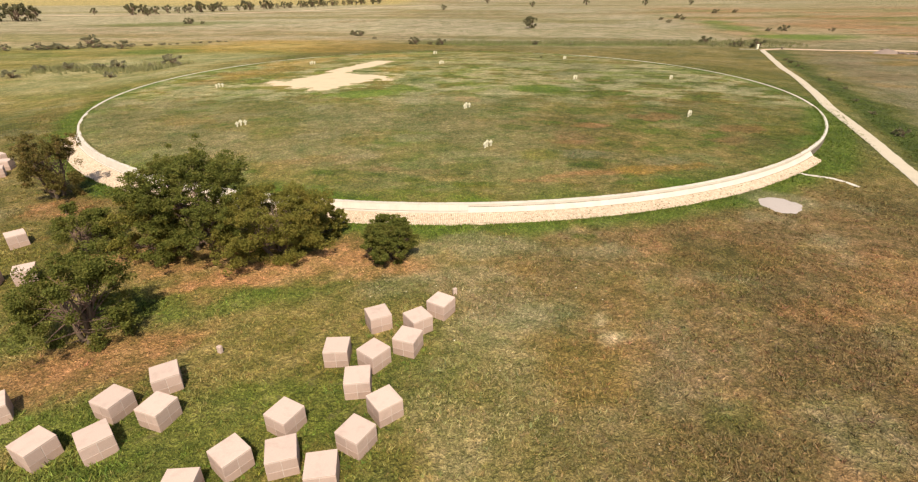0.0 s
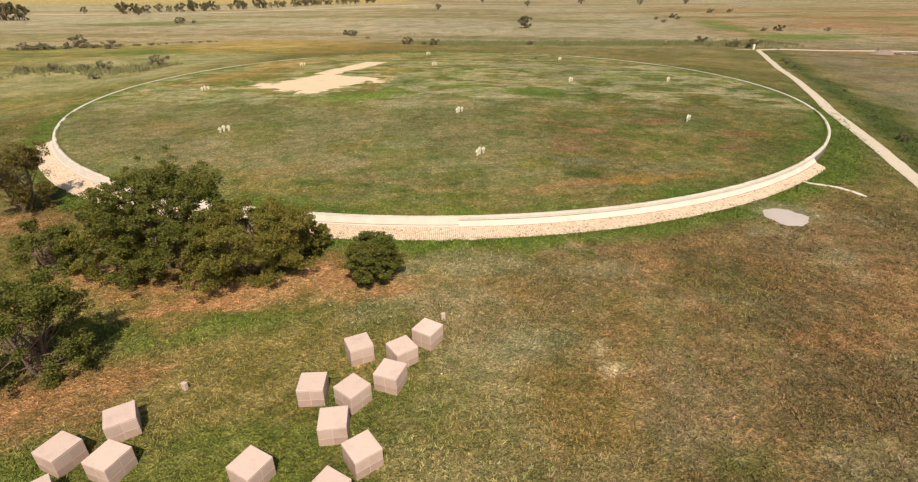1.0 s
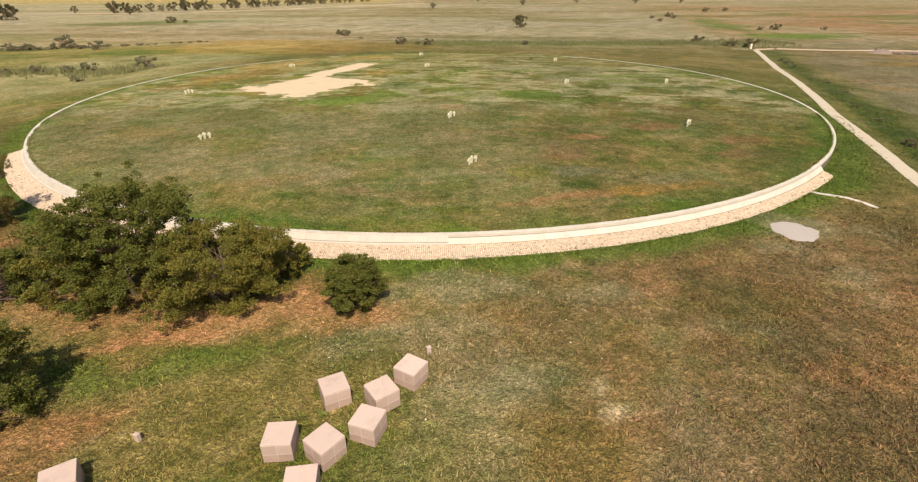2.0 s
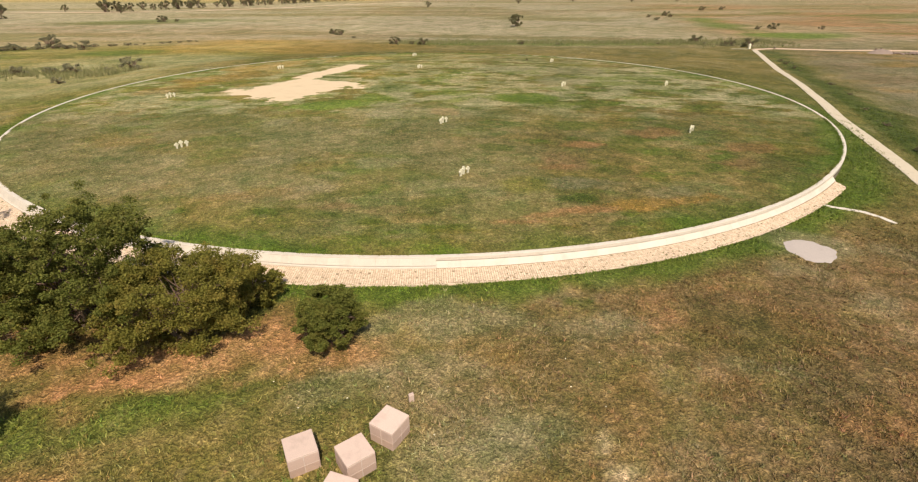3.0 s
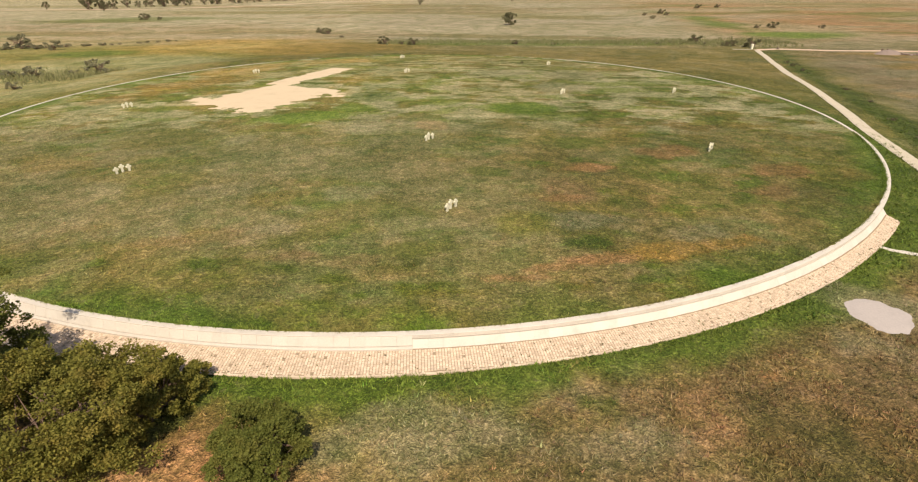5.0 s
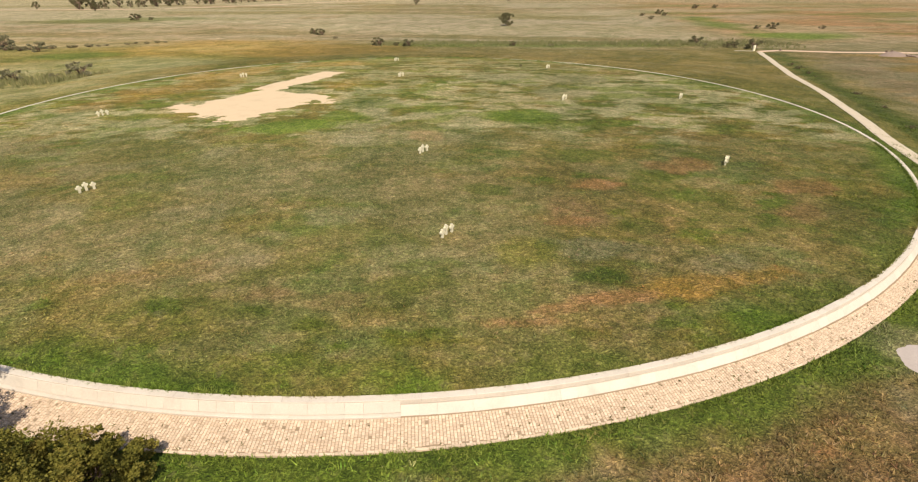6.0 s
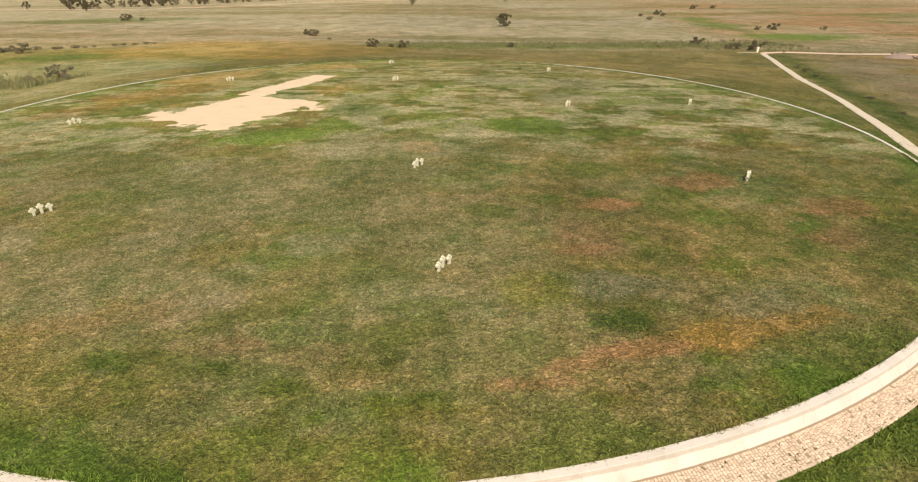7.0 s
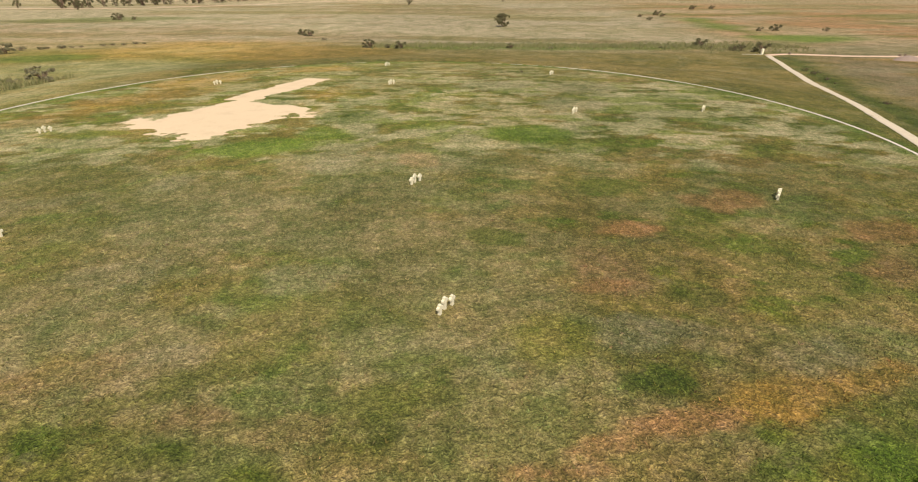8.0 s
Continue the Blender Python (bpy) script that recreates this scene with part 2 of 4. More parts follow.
    # patches that stand out on the mound
    for tone, px, py, rx, ry, turn, amount in (
            (ORANGE * 0.95, 22.6, 57.6, 5.2, 1.7, 8, 0.8), (ORANGE, 28.0, 58.8, 3.4, 1.2, 5, 0.7), (RUST * 0.95, 15.8, 56.0, 3.6, 1.0, 8, 0.85),
            (RUST * 0.85, 11.6, 54.9, 3.0, 0.8, 10, 0.7), (STRAW, 12.6, 53.4, 4.6, 0.9, 5, 0.6), (RUST * 0.85, 8.6, 53.4, 2.6, 0.6, 0, 0.6),
            (RUST * 0.9, 20.4, 77.4, 3.2, 1.7, 0, 0.85), (BROWN * 1.2, 16.8, 70.2, 3.6, 3.6, 20, 0.75), (RUST * 0.8, 15.4, 68.4, 2.2, 0.9, 10, 0.6),
            (RUST * 0.7, 32.4, 83.4, 4.5, 2.6, 10, 0.6), (RUST * 0.7, 43.0, 76.6, 4.6, 2.4, 20, 0.6), (RUST * 0.6, 39.0, 70.0, 4.0, 2.0, 30, 0.45),
            (GREEN * 0.9, 15.8, 58.9, 2.4, 1.5, 0, 0.8), (GREEN * 0.80, 21.4, 67.4, 2.2, 2.2, 0, 0.75), (GREEN * 0.85, 18.9, 53.4, 2.8, 0.9, 15, 0.8),
            (GREEN, 8.5, 76.0, 3.2, 1.8, 0, 0.65), (GREEN * 1.1, 22.0, 87.4, 5.0, 3.2, 0, 0.6), (GREEN * 1.45, 17.2, 107.6, 7.0, 4.4, 0, 0.90),
            (GREEN * 1.55, -19.8, 102.6, 8.5, 4.0, 10, 0.90), (GREEN * 1.35, -11.4, 108.6, 5.0, 3.6, 0, 0.75), (GREEN, -9.0, 118.0, 6.0, 7.0, 0, 0.6),
            (OLIVE * 1.15 + GREEN * 0.3, 11.0, 62.6, 3.4, 2.6, 0, 0.7), (GREEN, 0.6, 58.2, 2.6, 1.5, 0, 0.75), (GREEN * 0.95, 2.6, 60.8, 2.4, 1.2, 10, 0.6),
            (GREEN * 0.8, -10.0, 60.4, 3.0, 1.0, 15, 0.8), (GREEN * 0.8, -13.0, 58.8, 2.8, 0.9, 15, 0.75), (GREEN * 0.8, -15.4, 56.2, 3.4, 1.3, 10, 0.8),
            (GREEN * 0.85, -10.0, 55.3, 2.0, 0.9, 0, 0.75), (RUST * 0.75, -16.6, 61.4, 4.4, 1.1, 8, 0.2), (RUST * 0.7, -20.4, 60.2, 3.0, 1.2, 0, 0.2),
            (BROWN * 1.15, -9.4, 57.4, 2.2, 0.9, 0, 0.7), (BROWN * 1.4, -4.6, 56.4, 3.0, 1.2, 0, 0.5), (STRAW * 0.95, -0.6, 54.2, 3.4, 0.9, 0, 0.6),
            (SILVER * 0.8, -12.0, 62.4, 2.6, 1.2, 0, 0.5), (SILVER * 0.85, -20.2, 71.8, 3.6, 2.2, 15, 0.55), (SILVER * 0.8, -6.6, 70.2, 4.0, 2.2, 0, 0.5),
            (SILVER * 0.75, 17.0, 63.0, 4.6, 2.2, 5, 0.8), (SILVER * 0.8, 26.0, 60.6, 3.2, 1.6, 10, 0.55), (SILVER * 1.05, 28.6, 127.0, 8.5, 6.0, 0, 0.80),
            (SILVER, 35.6, 144.0, 9.0, 7.0, 0, 0.65), (SILVER * 1.05, 17.4, 146.0, 8.0, 7.0, 0, 0.6), (SILVER * 1.1, 8.0, 105.6, 2.2, 2.2, 0, 0.8),
            (SILVER * 1.1, -6.4, 110.4, 2.6, 4.0, 30, 0.8), (SILVER * 0.95, -8.8, 94.8, 3.0, 3.0, 0, 0.65), (BROWN * 1.3 + SILVER * 0.2, 1.4, 96.0, 2.6, 4.0, 0, 0.6),
            (SILVER * 0.9, -24.0, 90.2, 3.0, 3.0, 0, 0.5), (ORANGE * 0.85, -49.0, 138.0, 14.0, 7.0, 40, 0.55), (ORANGE * 0.8, -58.0, 122.0, 8.0, 6.0, 60, 0.5),
            (STRAW, -30.0, 150.0, 16.0, 5.0, 25, 0.3), (OLIVE * 1.1, -36.0, 92.0, 8.0, 5.0, 0, 0.4)):
        seed = 131 + int(abs(px * 7 + py * 3)) % 97
        lawn_col = mix(lawn_col, tone, blob(x, y, px, py, rx, ry, turn, 0.6, seed) * amount)
    # Brightness by place: land brighter far, left and near; lawn brighter left and near.
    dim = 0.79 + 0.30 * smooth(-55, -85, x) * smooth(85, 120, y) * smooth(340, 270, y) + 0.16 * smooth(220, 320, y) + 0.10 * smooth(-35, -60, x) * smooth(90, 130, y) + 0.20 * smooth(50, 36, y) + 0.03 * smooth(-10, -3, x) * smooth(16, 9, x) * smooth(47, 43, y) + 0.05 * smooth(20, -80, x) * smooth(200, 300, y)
    lawn_gain = 0.96 - 0.13 * smooth(2, 28, x) + 0.08 * smooth(2, -25, x) + 0.06 * smooth(85, 58, y)
    lawn_col = mix(lawn_col, BROWN * 0.6 + STRAW * 0.4, smooth(0.42, 0.56, fbm(x, y, 5, 161, 5)) * smooth(95, 60, y) * 0.26)
    return np.where(inside[..., None], lawn_col * lawn_gain[..., None], land_col * dim[..., None])


# ---- materials ----
def material(name, rough=0.9):
    m = bpy.data.materials.new(name)
    m.use_nodes = True
    nt = m.node_tree
    b = nt.nodes["Principled BSDF"]
    b.inputs["Roughness"].default_value = rough
    b.inputs["Specular IOR Level"].default_value = 0.25
    return m, nt, b


def noise_node(nt, scale, detail=4.0, vector=None, rough=0.6):
    n = nt.nodes.new("ShaderNodeTexNoise")
    n.inputs["Scale"].default_value = scale
    n.inputs["Detail"].default_value = detail
    n.inputs["Roughness"].default_value = rough
    if vector is not None:
        nt.links.new(vector, n.inputs["Vector"])
    return n.outputs["Fac"]


def remap(nt, value, a, b, c, d):
    n = nt.nodes.new("ShaderNodeMapRange")
    for i, v in enumerate((a, b, c, d)):
        n.inputs[i + 1].default_value = v
    nt.links.new(value, n.inputs[0])
    return n.outputs[0]


def mixed(nt, fac, a, b, kind="MIX"):
    n = nt.nodes.new("ShaderNodeMix")
    n.data_type, n.blend_type = "RGBA", kind
    for sock, v in ((n.inputs[0], fac), (n.inputs[6], a), (n.inputs[7], b)):
        if isinstance(v, bpy.types.NodeSocket):
            nt.links.new(v, sock)
        elif isinstance(v, float):
            sock.default_value = v
        else:
            sock.default_value = (*v, 1)
    return n.outputs[2]


def bumped(nt, b, value, strength, distance):
    n = nt.nodes.new("ShaderNodeBump")
    n.inputs["Strength"].default_value = strength
    n.inputs["Distance"].default_value = distance
    nt.links.new(value, n.inputs["Height"])
    nt.links.new(n.outputs[0], b.inputs["Normal"])


def soil_material():
    m, nt, b = material("grass_and_soil", 0.95)
    att = nt.nodes.new("ShaderNodeAttribute")
    att.attribute_name = "tint"
    pos = nt.nodes.new("ShaderNodeNewGeometry").outputs["Position"]
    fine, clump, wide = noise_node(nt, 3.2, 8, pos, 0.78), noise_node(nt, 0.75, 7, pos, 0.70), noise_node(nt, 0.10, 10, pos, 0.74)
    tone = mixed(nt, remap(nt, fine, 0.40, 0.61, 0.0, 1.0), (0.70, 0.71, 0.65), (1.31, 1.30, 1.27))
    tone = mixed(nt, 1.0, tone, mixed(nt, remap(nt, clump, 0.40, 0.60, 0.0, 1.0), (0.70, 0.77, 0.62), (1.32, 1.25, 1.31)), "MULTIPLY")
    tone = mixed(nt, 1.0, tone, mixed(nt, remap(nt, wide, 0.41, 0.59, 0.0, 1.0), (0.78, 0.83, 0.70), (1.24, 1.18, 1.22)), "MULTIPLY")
    # Fine grain: hollows darkened and bumps lightened in colour to imitate small-scale shading.
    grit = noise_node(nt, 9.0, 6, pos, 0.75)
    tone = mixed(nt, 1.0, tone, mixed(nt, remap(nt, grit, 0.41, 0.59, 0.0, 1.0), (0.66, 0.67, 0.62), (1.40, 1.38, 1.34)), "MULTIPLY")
    # tussocks: rounded cushions, uneven in size, with shade in their gaps painted as colour
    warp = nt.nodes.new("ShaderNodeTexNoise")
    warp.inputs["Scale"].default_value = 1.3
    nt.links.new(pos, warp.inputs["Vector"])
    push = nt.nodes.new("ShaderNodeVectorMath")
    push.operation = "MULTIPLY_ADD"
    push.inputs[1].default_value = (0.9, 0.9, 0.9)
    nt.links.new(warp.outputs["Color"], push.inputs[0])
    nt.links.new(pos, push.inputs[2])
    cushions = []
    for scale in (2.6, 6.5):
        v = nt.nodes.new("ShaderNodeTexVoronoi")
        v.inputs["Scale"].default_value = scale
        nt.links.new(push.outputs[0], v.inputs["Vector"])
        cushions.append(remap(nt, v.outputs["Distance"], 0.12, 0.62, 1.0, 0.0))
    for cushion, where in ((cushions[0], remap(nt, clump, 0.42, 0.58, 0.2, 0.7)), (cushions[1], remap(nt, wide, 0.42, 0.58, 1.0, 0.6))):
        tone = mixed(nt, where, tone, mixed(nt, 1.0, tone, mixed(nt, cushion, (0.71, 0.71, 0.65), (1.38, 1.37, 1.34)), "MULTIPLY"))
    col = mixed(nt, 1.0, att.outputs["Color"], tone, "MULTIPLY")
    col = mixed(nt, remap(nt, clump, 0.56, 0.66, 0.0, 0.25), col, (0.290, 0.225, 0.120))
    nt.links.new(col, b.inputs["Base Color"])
    total = fine
    for other, weight in ((grit, 1.0), (cushions[0], 0.8), (cushions[1], 0.55)):
        both = nt.nodes.new("ShaderNodeMath")
        both.operation = "MULTIPLY_ADD"
        nt.links.new(other, both.inputs[0])
        both.inputs[1].default_value = weight
        nt.links.new(total, both.inputs[2])
        total = both.outputs[0]
    bumped(nt, b, total, 1.0, 0.12)
    return m


def blade_material():
    m, nt, b = material("grass_blades", 0.8)
    att = nt.nodes.new("ShaderNodeAttribute")
    att.attribute_name = "tint"
    isl = nt.nodes.new("ShaderNodeNewGeometry").outputs["Random Per Island"]
    col = mixed(nt, 1.0, att.outputs["Color"], mixed(nt, isl, (0.60, 0.64, 0.54), (1.45, 1.40, 1.30)), "MULTIPLY")
    nt.links.new(col, b.inputs["Base Color"])
    return m


def stone_material(name, light, dark, size=3.0, stain=0.35, rough=0.85, vary=0.12, bump=0.3):
    """Cut or rough stone: grain, broad stains, and a tone that differs from piece to piece."""
    m, nt, b = material(name, rough)
    pos = nt.nodes.new("ShaderNodeNewGeometry").outputs["Position"]
    rnd = nt.nodes.new("ShaderNodeObjectInfo").outputs["Random"]
    isl = nt.nodes.new("ShaderNodeNewGeometry").outputs["Random Per Island"]
    grain, broad = noise_node(nt, size * 9, 5, pos, 0.7), noise_node(nt, size * 0.5, 5, pos, 0.7)
    col = mixed(nt, remap(nt, grain, 0.35, 0.7, 0.0, 1.0), light, [0.86 * c for c in light])
    col = mixed(nt, remap(nt, broad, 0.50, 0.72, 0.0, stain), col, dark)
    col = mixed(nt, 1.0, col, mixed(nt, rnd, [1 - vary] * 3, [1 + vary] * 3), "MULTIPLY")
    col = mixed(nt, 1.0, col, mixed(nt, isl, [1 - vary, 1 - 1.1 * vary, 1 - 1.3 * vary], [1 + vary, 1 + vary, 1 + vary]), "MULTIPLY")
    nt.links.new(col, b.inputs["Base Color"])
    bumped(nt, b, grain, bump, 0.02)
    return m


def leaf_material(name, a, c, dry):
    m, nt, b = material(name, 0.7)
    geo = nt.nodes.new("ShaderNodeNewGeometry")
    clump = noise_node(nt, 0.9, 3, geo.outputs["Position"])
    col = mixed(nt, geo.outputs["Random Per Island"], a, c)
    col = mixed(nt, remap(nt, clump, 0.50, 0.68, 0.0, 0.55), col, dry)
    nt.links.new(col, b.inputs["Base Color"])
    glow = nt.nodes.new("ShaderNodeBsdfTranslucent")
    nt.links.new(col, glow.inputs["Color"])
    both = nt.nodes.new("ShaderNodeMixShader")
    both.inputs[0].default_value = 0.38
    nt.links.new(b.outputs[0], both.inputs[1])
    nt.links.new(glow.outputs[0], both.inputs[2])
    nt.links.new(both.outputs[0], nt.nodes["Material Output"].inputs["Surface"])
    return m


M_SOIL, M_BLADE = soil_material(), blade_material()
# Granite in three tones: block tops lightest, side panels darker, lower row darkest.
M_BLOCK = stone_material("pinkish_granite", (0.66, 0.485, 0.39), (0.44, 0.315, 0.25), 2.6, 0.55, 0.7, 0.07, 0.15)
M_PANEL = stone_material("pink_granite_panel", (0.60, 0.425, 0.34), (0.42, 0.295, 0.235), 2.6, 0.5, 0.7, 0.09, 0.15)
M_BLOCK_LOW = stone_material("brownish_granite", (0.53, 0.365, 0.285), (0.37, 0.26, 0.20), 2.0, 0.5, 0.75, 0.10, 0.2)
M_MORTAR = stone_material("pale_joint", (0.70, 0.59, 0.50), (0.55, 0.46, 0.38), 4.0, 0.3, 0.95, 0.02)
M_COPING = stone_material("cream_limestone", (0.68, 0.592, 0.485), (0.52, 0.43, 0.34), 1.6, 0.50, 0.85, 0.05, 0.3)
M_JOINT = stone_material("dark_joint", (0.22, 0.17, 0.12), (0.12, 0.10, 0.08), 4.0, 0.4, 0.95, 0.02)
M_COBBLE = stone_material("sandstone_setts", (0.70, 0.535, 0.385), (0.46, 0.34, 0.24), 2.2, 0.45, 0.9, 0.16, 0.5)
M_BED = stone_material("apron_sand", (0.34, 0.25, 0.16), (0.22, 0.17, 0.10), 1.2, 0.6, 0.95, 0.0, 0.4)
M_CROSS = stone_material("pale_hewn_stone", (0.85, 0.77, 0.55), (0.48, 0.44, 0.34), 3.0, 0.35, 0.85, 0.06, 0.4)
M_ROAD = stone_material("road_gravel", (0.60, 0.50, 0.36), (0.42, 0.34, 0.23), 1.2, 0.5, 0.95, 0.0, 0.3)
M_SAND = stone_material("bare_sand", (0.70, 0.53, 0.335), (0.52, 0.38, 0.24), 0.6, 0.5, 0.95, 0.0, 0.3)
M_CLAY = stone_material("dried_clay", (0.49, 0.41, 0.355), (0.36, 0.30, 0.26), 0.8, 0.5, 0.9, 0.0, 0.2)
M_TRACK = stone_material("reddish_track", (0.70, 0.49, 0.35), (0.54, 0.36, 0.25), 0.6, 0.5, 0.95, 0.0, 0.2)
M_RUBBLE = stone_material("rubble_stone", (0.27, 0.20, 0.16), (0.18, 0.14, 0.11), 2.0, 0.5, 0.95, 0.2, 0.4)
M_BARK = stone_material("dry_bark", (0.16, 0.115, 0.075), (0.07, 0.05, 0.035), 5.0, 0.5, 0.95, 0.0, 0.6)
M_TWIG = stone_material("dead_twigs", (0.22, 0.14, 0.10), (0.10, 0.07, 0.05), 5.0, 0.5, 0.95, 0.0, 0.3)
M_LEAF = leaf_material("elm_leaves", (0.125, 0.122, 0.019), (0.315, 0.275, 0.052), (0.390, 0.275, 0.062))
M_LEAF_DARK = leaf_material("dense_shrub_leaves", (0.095, 0.110, 0.018), (0.225, 0.225, 0.044), (0.270, 0.220, 0.050))
M_LEAF_DRY = leaf_material("half_dry_leaves", (0.115, 0.098, 0.022), (0.250, 0.200, 0.050), (0.310, 0.165, 0.065))
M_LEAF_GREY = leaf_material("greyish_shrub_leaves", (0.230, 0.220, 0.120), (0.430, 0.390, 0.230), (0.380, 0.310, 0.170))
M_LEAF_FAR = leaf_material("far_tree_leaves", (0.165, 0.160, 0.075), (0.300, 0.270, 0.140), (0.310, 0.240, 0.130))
M_REED = leaf_material("reeds", (0.230, 0.235, 0.085), (0.380, 0.350, 0.160), (0.440, 0.350, 0.190))


# ---- mesh helpers ----
def raw(name, verts, faces, mat, smooth_shading=False):
    me = bpy.data.meshes.new(name)
    if isinstance(verts, np.ndarray) and isinstance(faces, np.ndarray):
        n, k = faces.shape
        me.vertices.add(len(verts))
        me.vertices.foreach_set("co", verts.astype(np.float32).ravel())
        me.loops.add(n * k)
        me.loops.foreach_set("vertex_index", faces.astype(np.int32).ravel())
        me.polygons.add(n)
        me.polygons.foreach_set("loop_start", np.arange(0, n * k, k, dtype=np.int32))
        me.materials.append(mat)
        me.update(calc_edges=True)
        me.polygons.foreach_set("use_smooth", np.full(n, smooth_shading))
        return me
    me.from_pydata(verts if isinstance(verts, list) else verts.tolist(), [], faces if isinstance(faces, list) else faces.tolist())
    me.materials.append(mat)
    if smooth_shading:
        me.polygons.foreach_set("use_smooth", [True] * len(me.polygons))
    me.update()
    return me


def paint(me, cols):
    layer = me.color_attributes.new("tint", "FLOAT_COLOR", "POINT")
    rgba = np.ones((len(me.vertices), 4), np.float32)
    rgba[:, :3] = cols
    layer.data.foreach_set("color", rgba.ravel())


def child(name, me, parent, m=None, label=""):
    ob = new(name, me)
    ob.parent = parent
    if m is not None:
        ob.matrix_basis = m
    return tagged(ob, label)


def part(name, bm, mat, parent, label=""):
    me = bpy.data.meshes.new(name)
    bm.to_mesh(me)
    bm.free()
    me.materials.append(mat)
    return child(name, me, parent, None, label)


def slab(bm, sx, sy, sz, at=(0, 0, 0), bevel=0.02, wobble=0.0, rng=None):
    """A block with chamfered, slightly uneven edges, resting on at."""
    res = bmesh.ops.create_cube(bm, size=1.0)
    vs = res["verts"]
    for v in vs:
        v.co = Vector((v.co.x * sx, v.co.y * sy, (v.co.z + 0.5) * sz)) + Vector(at)
        if rng:
            v.co += Vector([rng.uniform(-wobble, wobble) for _ in range(3)])
    if bevel:
        es = list({e for v in vs for e in v.link_edges})
        bmesh.ops.bevel(bm, geom=es, offset=bevel, segments=1, affect="EDGES")


def grid_mesh(name, xs, ys, zf, mat, colour=None):
    gx, gy = np.meshgrid(xs, ys)
    z = zf(gx, gy)
    verts = np.stack([gx.ravel(), gy.ravel(), z.ravel()], 1)
    nx, ny = len(xs), len(ys)
    i = (np.arange(ny - 1)[:, None] * nx + np.arange(nx - 1)[None, :]).ravel()
    me = raw(name, verts, np.stack([i, i + 1, i + nx + 1, i + nx], 1), mat, True)
    if colour:
        paint(me, colour(verts[:, 0], verts[:, 1]))
    return me


def growing(start, step, factor, end):
    out, v = [], start
    while (v - end) * step < 0:
        step *= factor
        v += step
        out.append(v)
    return out


# ---- ground: one sheet to the horizon, sunk under the mound ----
def sheet(x, y):
    r = np.hypot(x - CX, y - CY)
    ang = np.arctan2(y - CY, x - CX)
    paved = (ang > APRON_A) & (ang < APRON_B)
    rim = np.where(paved, R_IN + 2.05 + 0.70 * np.clip((-55 - np.degrees(ang)) / 35, 0, 2) - 0.9 * np.maximum(0, (-128 - np.degrees(ang)) / 18), R_IN + 0.15)
    rim = np.where((ang > math.radians(40)) & (ang < math.radians(135)), R_IN - 0.25, rim)
    return land(x, y) - 0.9 * smooth(0.0, 1.2, rim - r)


xs = growing(-70, -0.8, 1.13, -4600)[::-1] + list(np.arange(-70, 82, 0.8)) + growing(82, 0.8, 1.13, 4600)
ys = growing(10, -0.8, 1.25, -4600)[::-1] + list(np.arange(10, 62, 0.8)) + list(np.arange(62, 300, 2.0)) + growing(300, 2.0, 1.06, 4700)
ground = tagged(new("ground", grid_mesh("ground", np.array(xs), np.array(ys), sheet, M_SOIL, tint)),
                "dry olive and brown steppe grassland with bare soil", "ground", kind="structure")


# ---- mound lawn inside the ring ----
def build_lawn():
    rings, turns = np.linspace(0, R_IN + 0.05, 170), 900
    ang = np.arange(turns) / turns * 2 * math.pi
    rr, aa = np.meshgrid(rings[1:], ang, indexing="ij")
    x, y = np.append(CX, CX + rr.ravel() * np.cos(aa.ravel())), np.append(CY, CY + rr.ravel() * np.sin(aa.ravel()))
    verts = np.stack([x, y, lawn(x, y)], 1)
    k = np.arange(turns)
    faces = [(0, 1 + a, 1 + (a + 1) % turns) for a in range(turns)]
    for j in range(len(rings) - 2):
        a, b = 1 + j * turns + k, 1 + j * turns + (k + 1) % turns
        faces += np.stack([a, a + turns, b + turns, b], 1).tolist()
    me = raw("lawn", verts, faces, M_SOIL, True)
    rr2 = np.hypot(x - CX, y - CY)
    s = np.minimum(1, (R_IN - 0.02) / np.maximum(rr2, 1e-6))
    paint(me, tint(CX + (x - CX) * s, CY + (y - CY) * s))
    return tagged(new("mound_lawn", me), "round grassed mound with dry straw and green patches", "lawn", kind="structure")


build_lawn()


# ---- ring wall: core, coping blocks, face slabs, plinth ----
def arc_block(r0, r1, z0, z1, half, top_r1=None, seed=0):
    """A block of a ring, centred on angle 0 about the ring's middle, with rounded upper edges."""
    rng = random.Random(seed)
    tr1 = r1 if top_r1 is None else top_r1
    c = 0.025
    prof = [(r0, z0), (r1, z0), (tr1, z1 - c), (tr1 - c, z1), (r0 + c, z1), (r0, z1 - c)]
    verts = []
    for a in (-half, half):
        j = [rng.uniform(-0.008, 0.008) for _ in prof]
        verts += [((r + q) * math.cos(a), (r + q) * math.sin(a), z + q) for (r, z), q in zip(prof, j)]
    n = len(prof)
    faces = [tuple(range(n))[::-1], tuple(range(n, 2 * n))] + [(i, (i + 1) % n, n + (i + 1) % n, n + i) for i in range(n)]
    return verts, [f if k < 2 else f for k, f in enumerate(faces)]


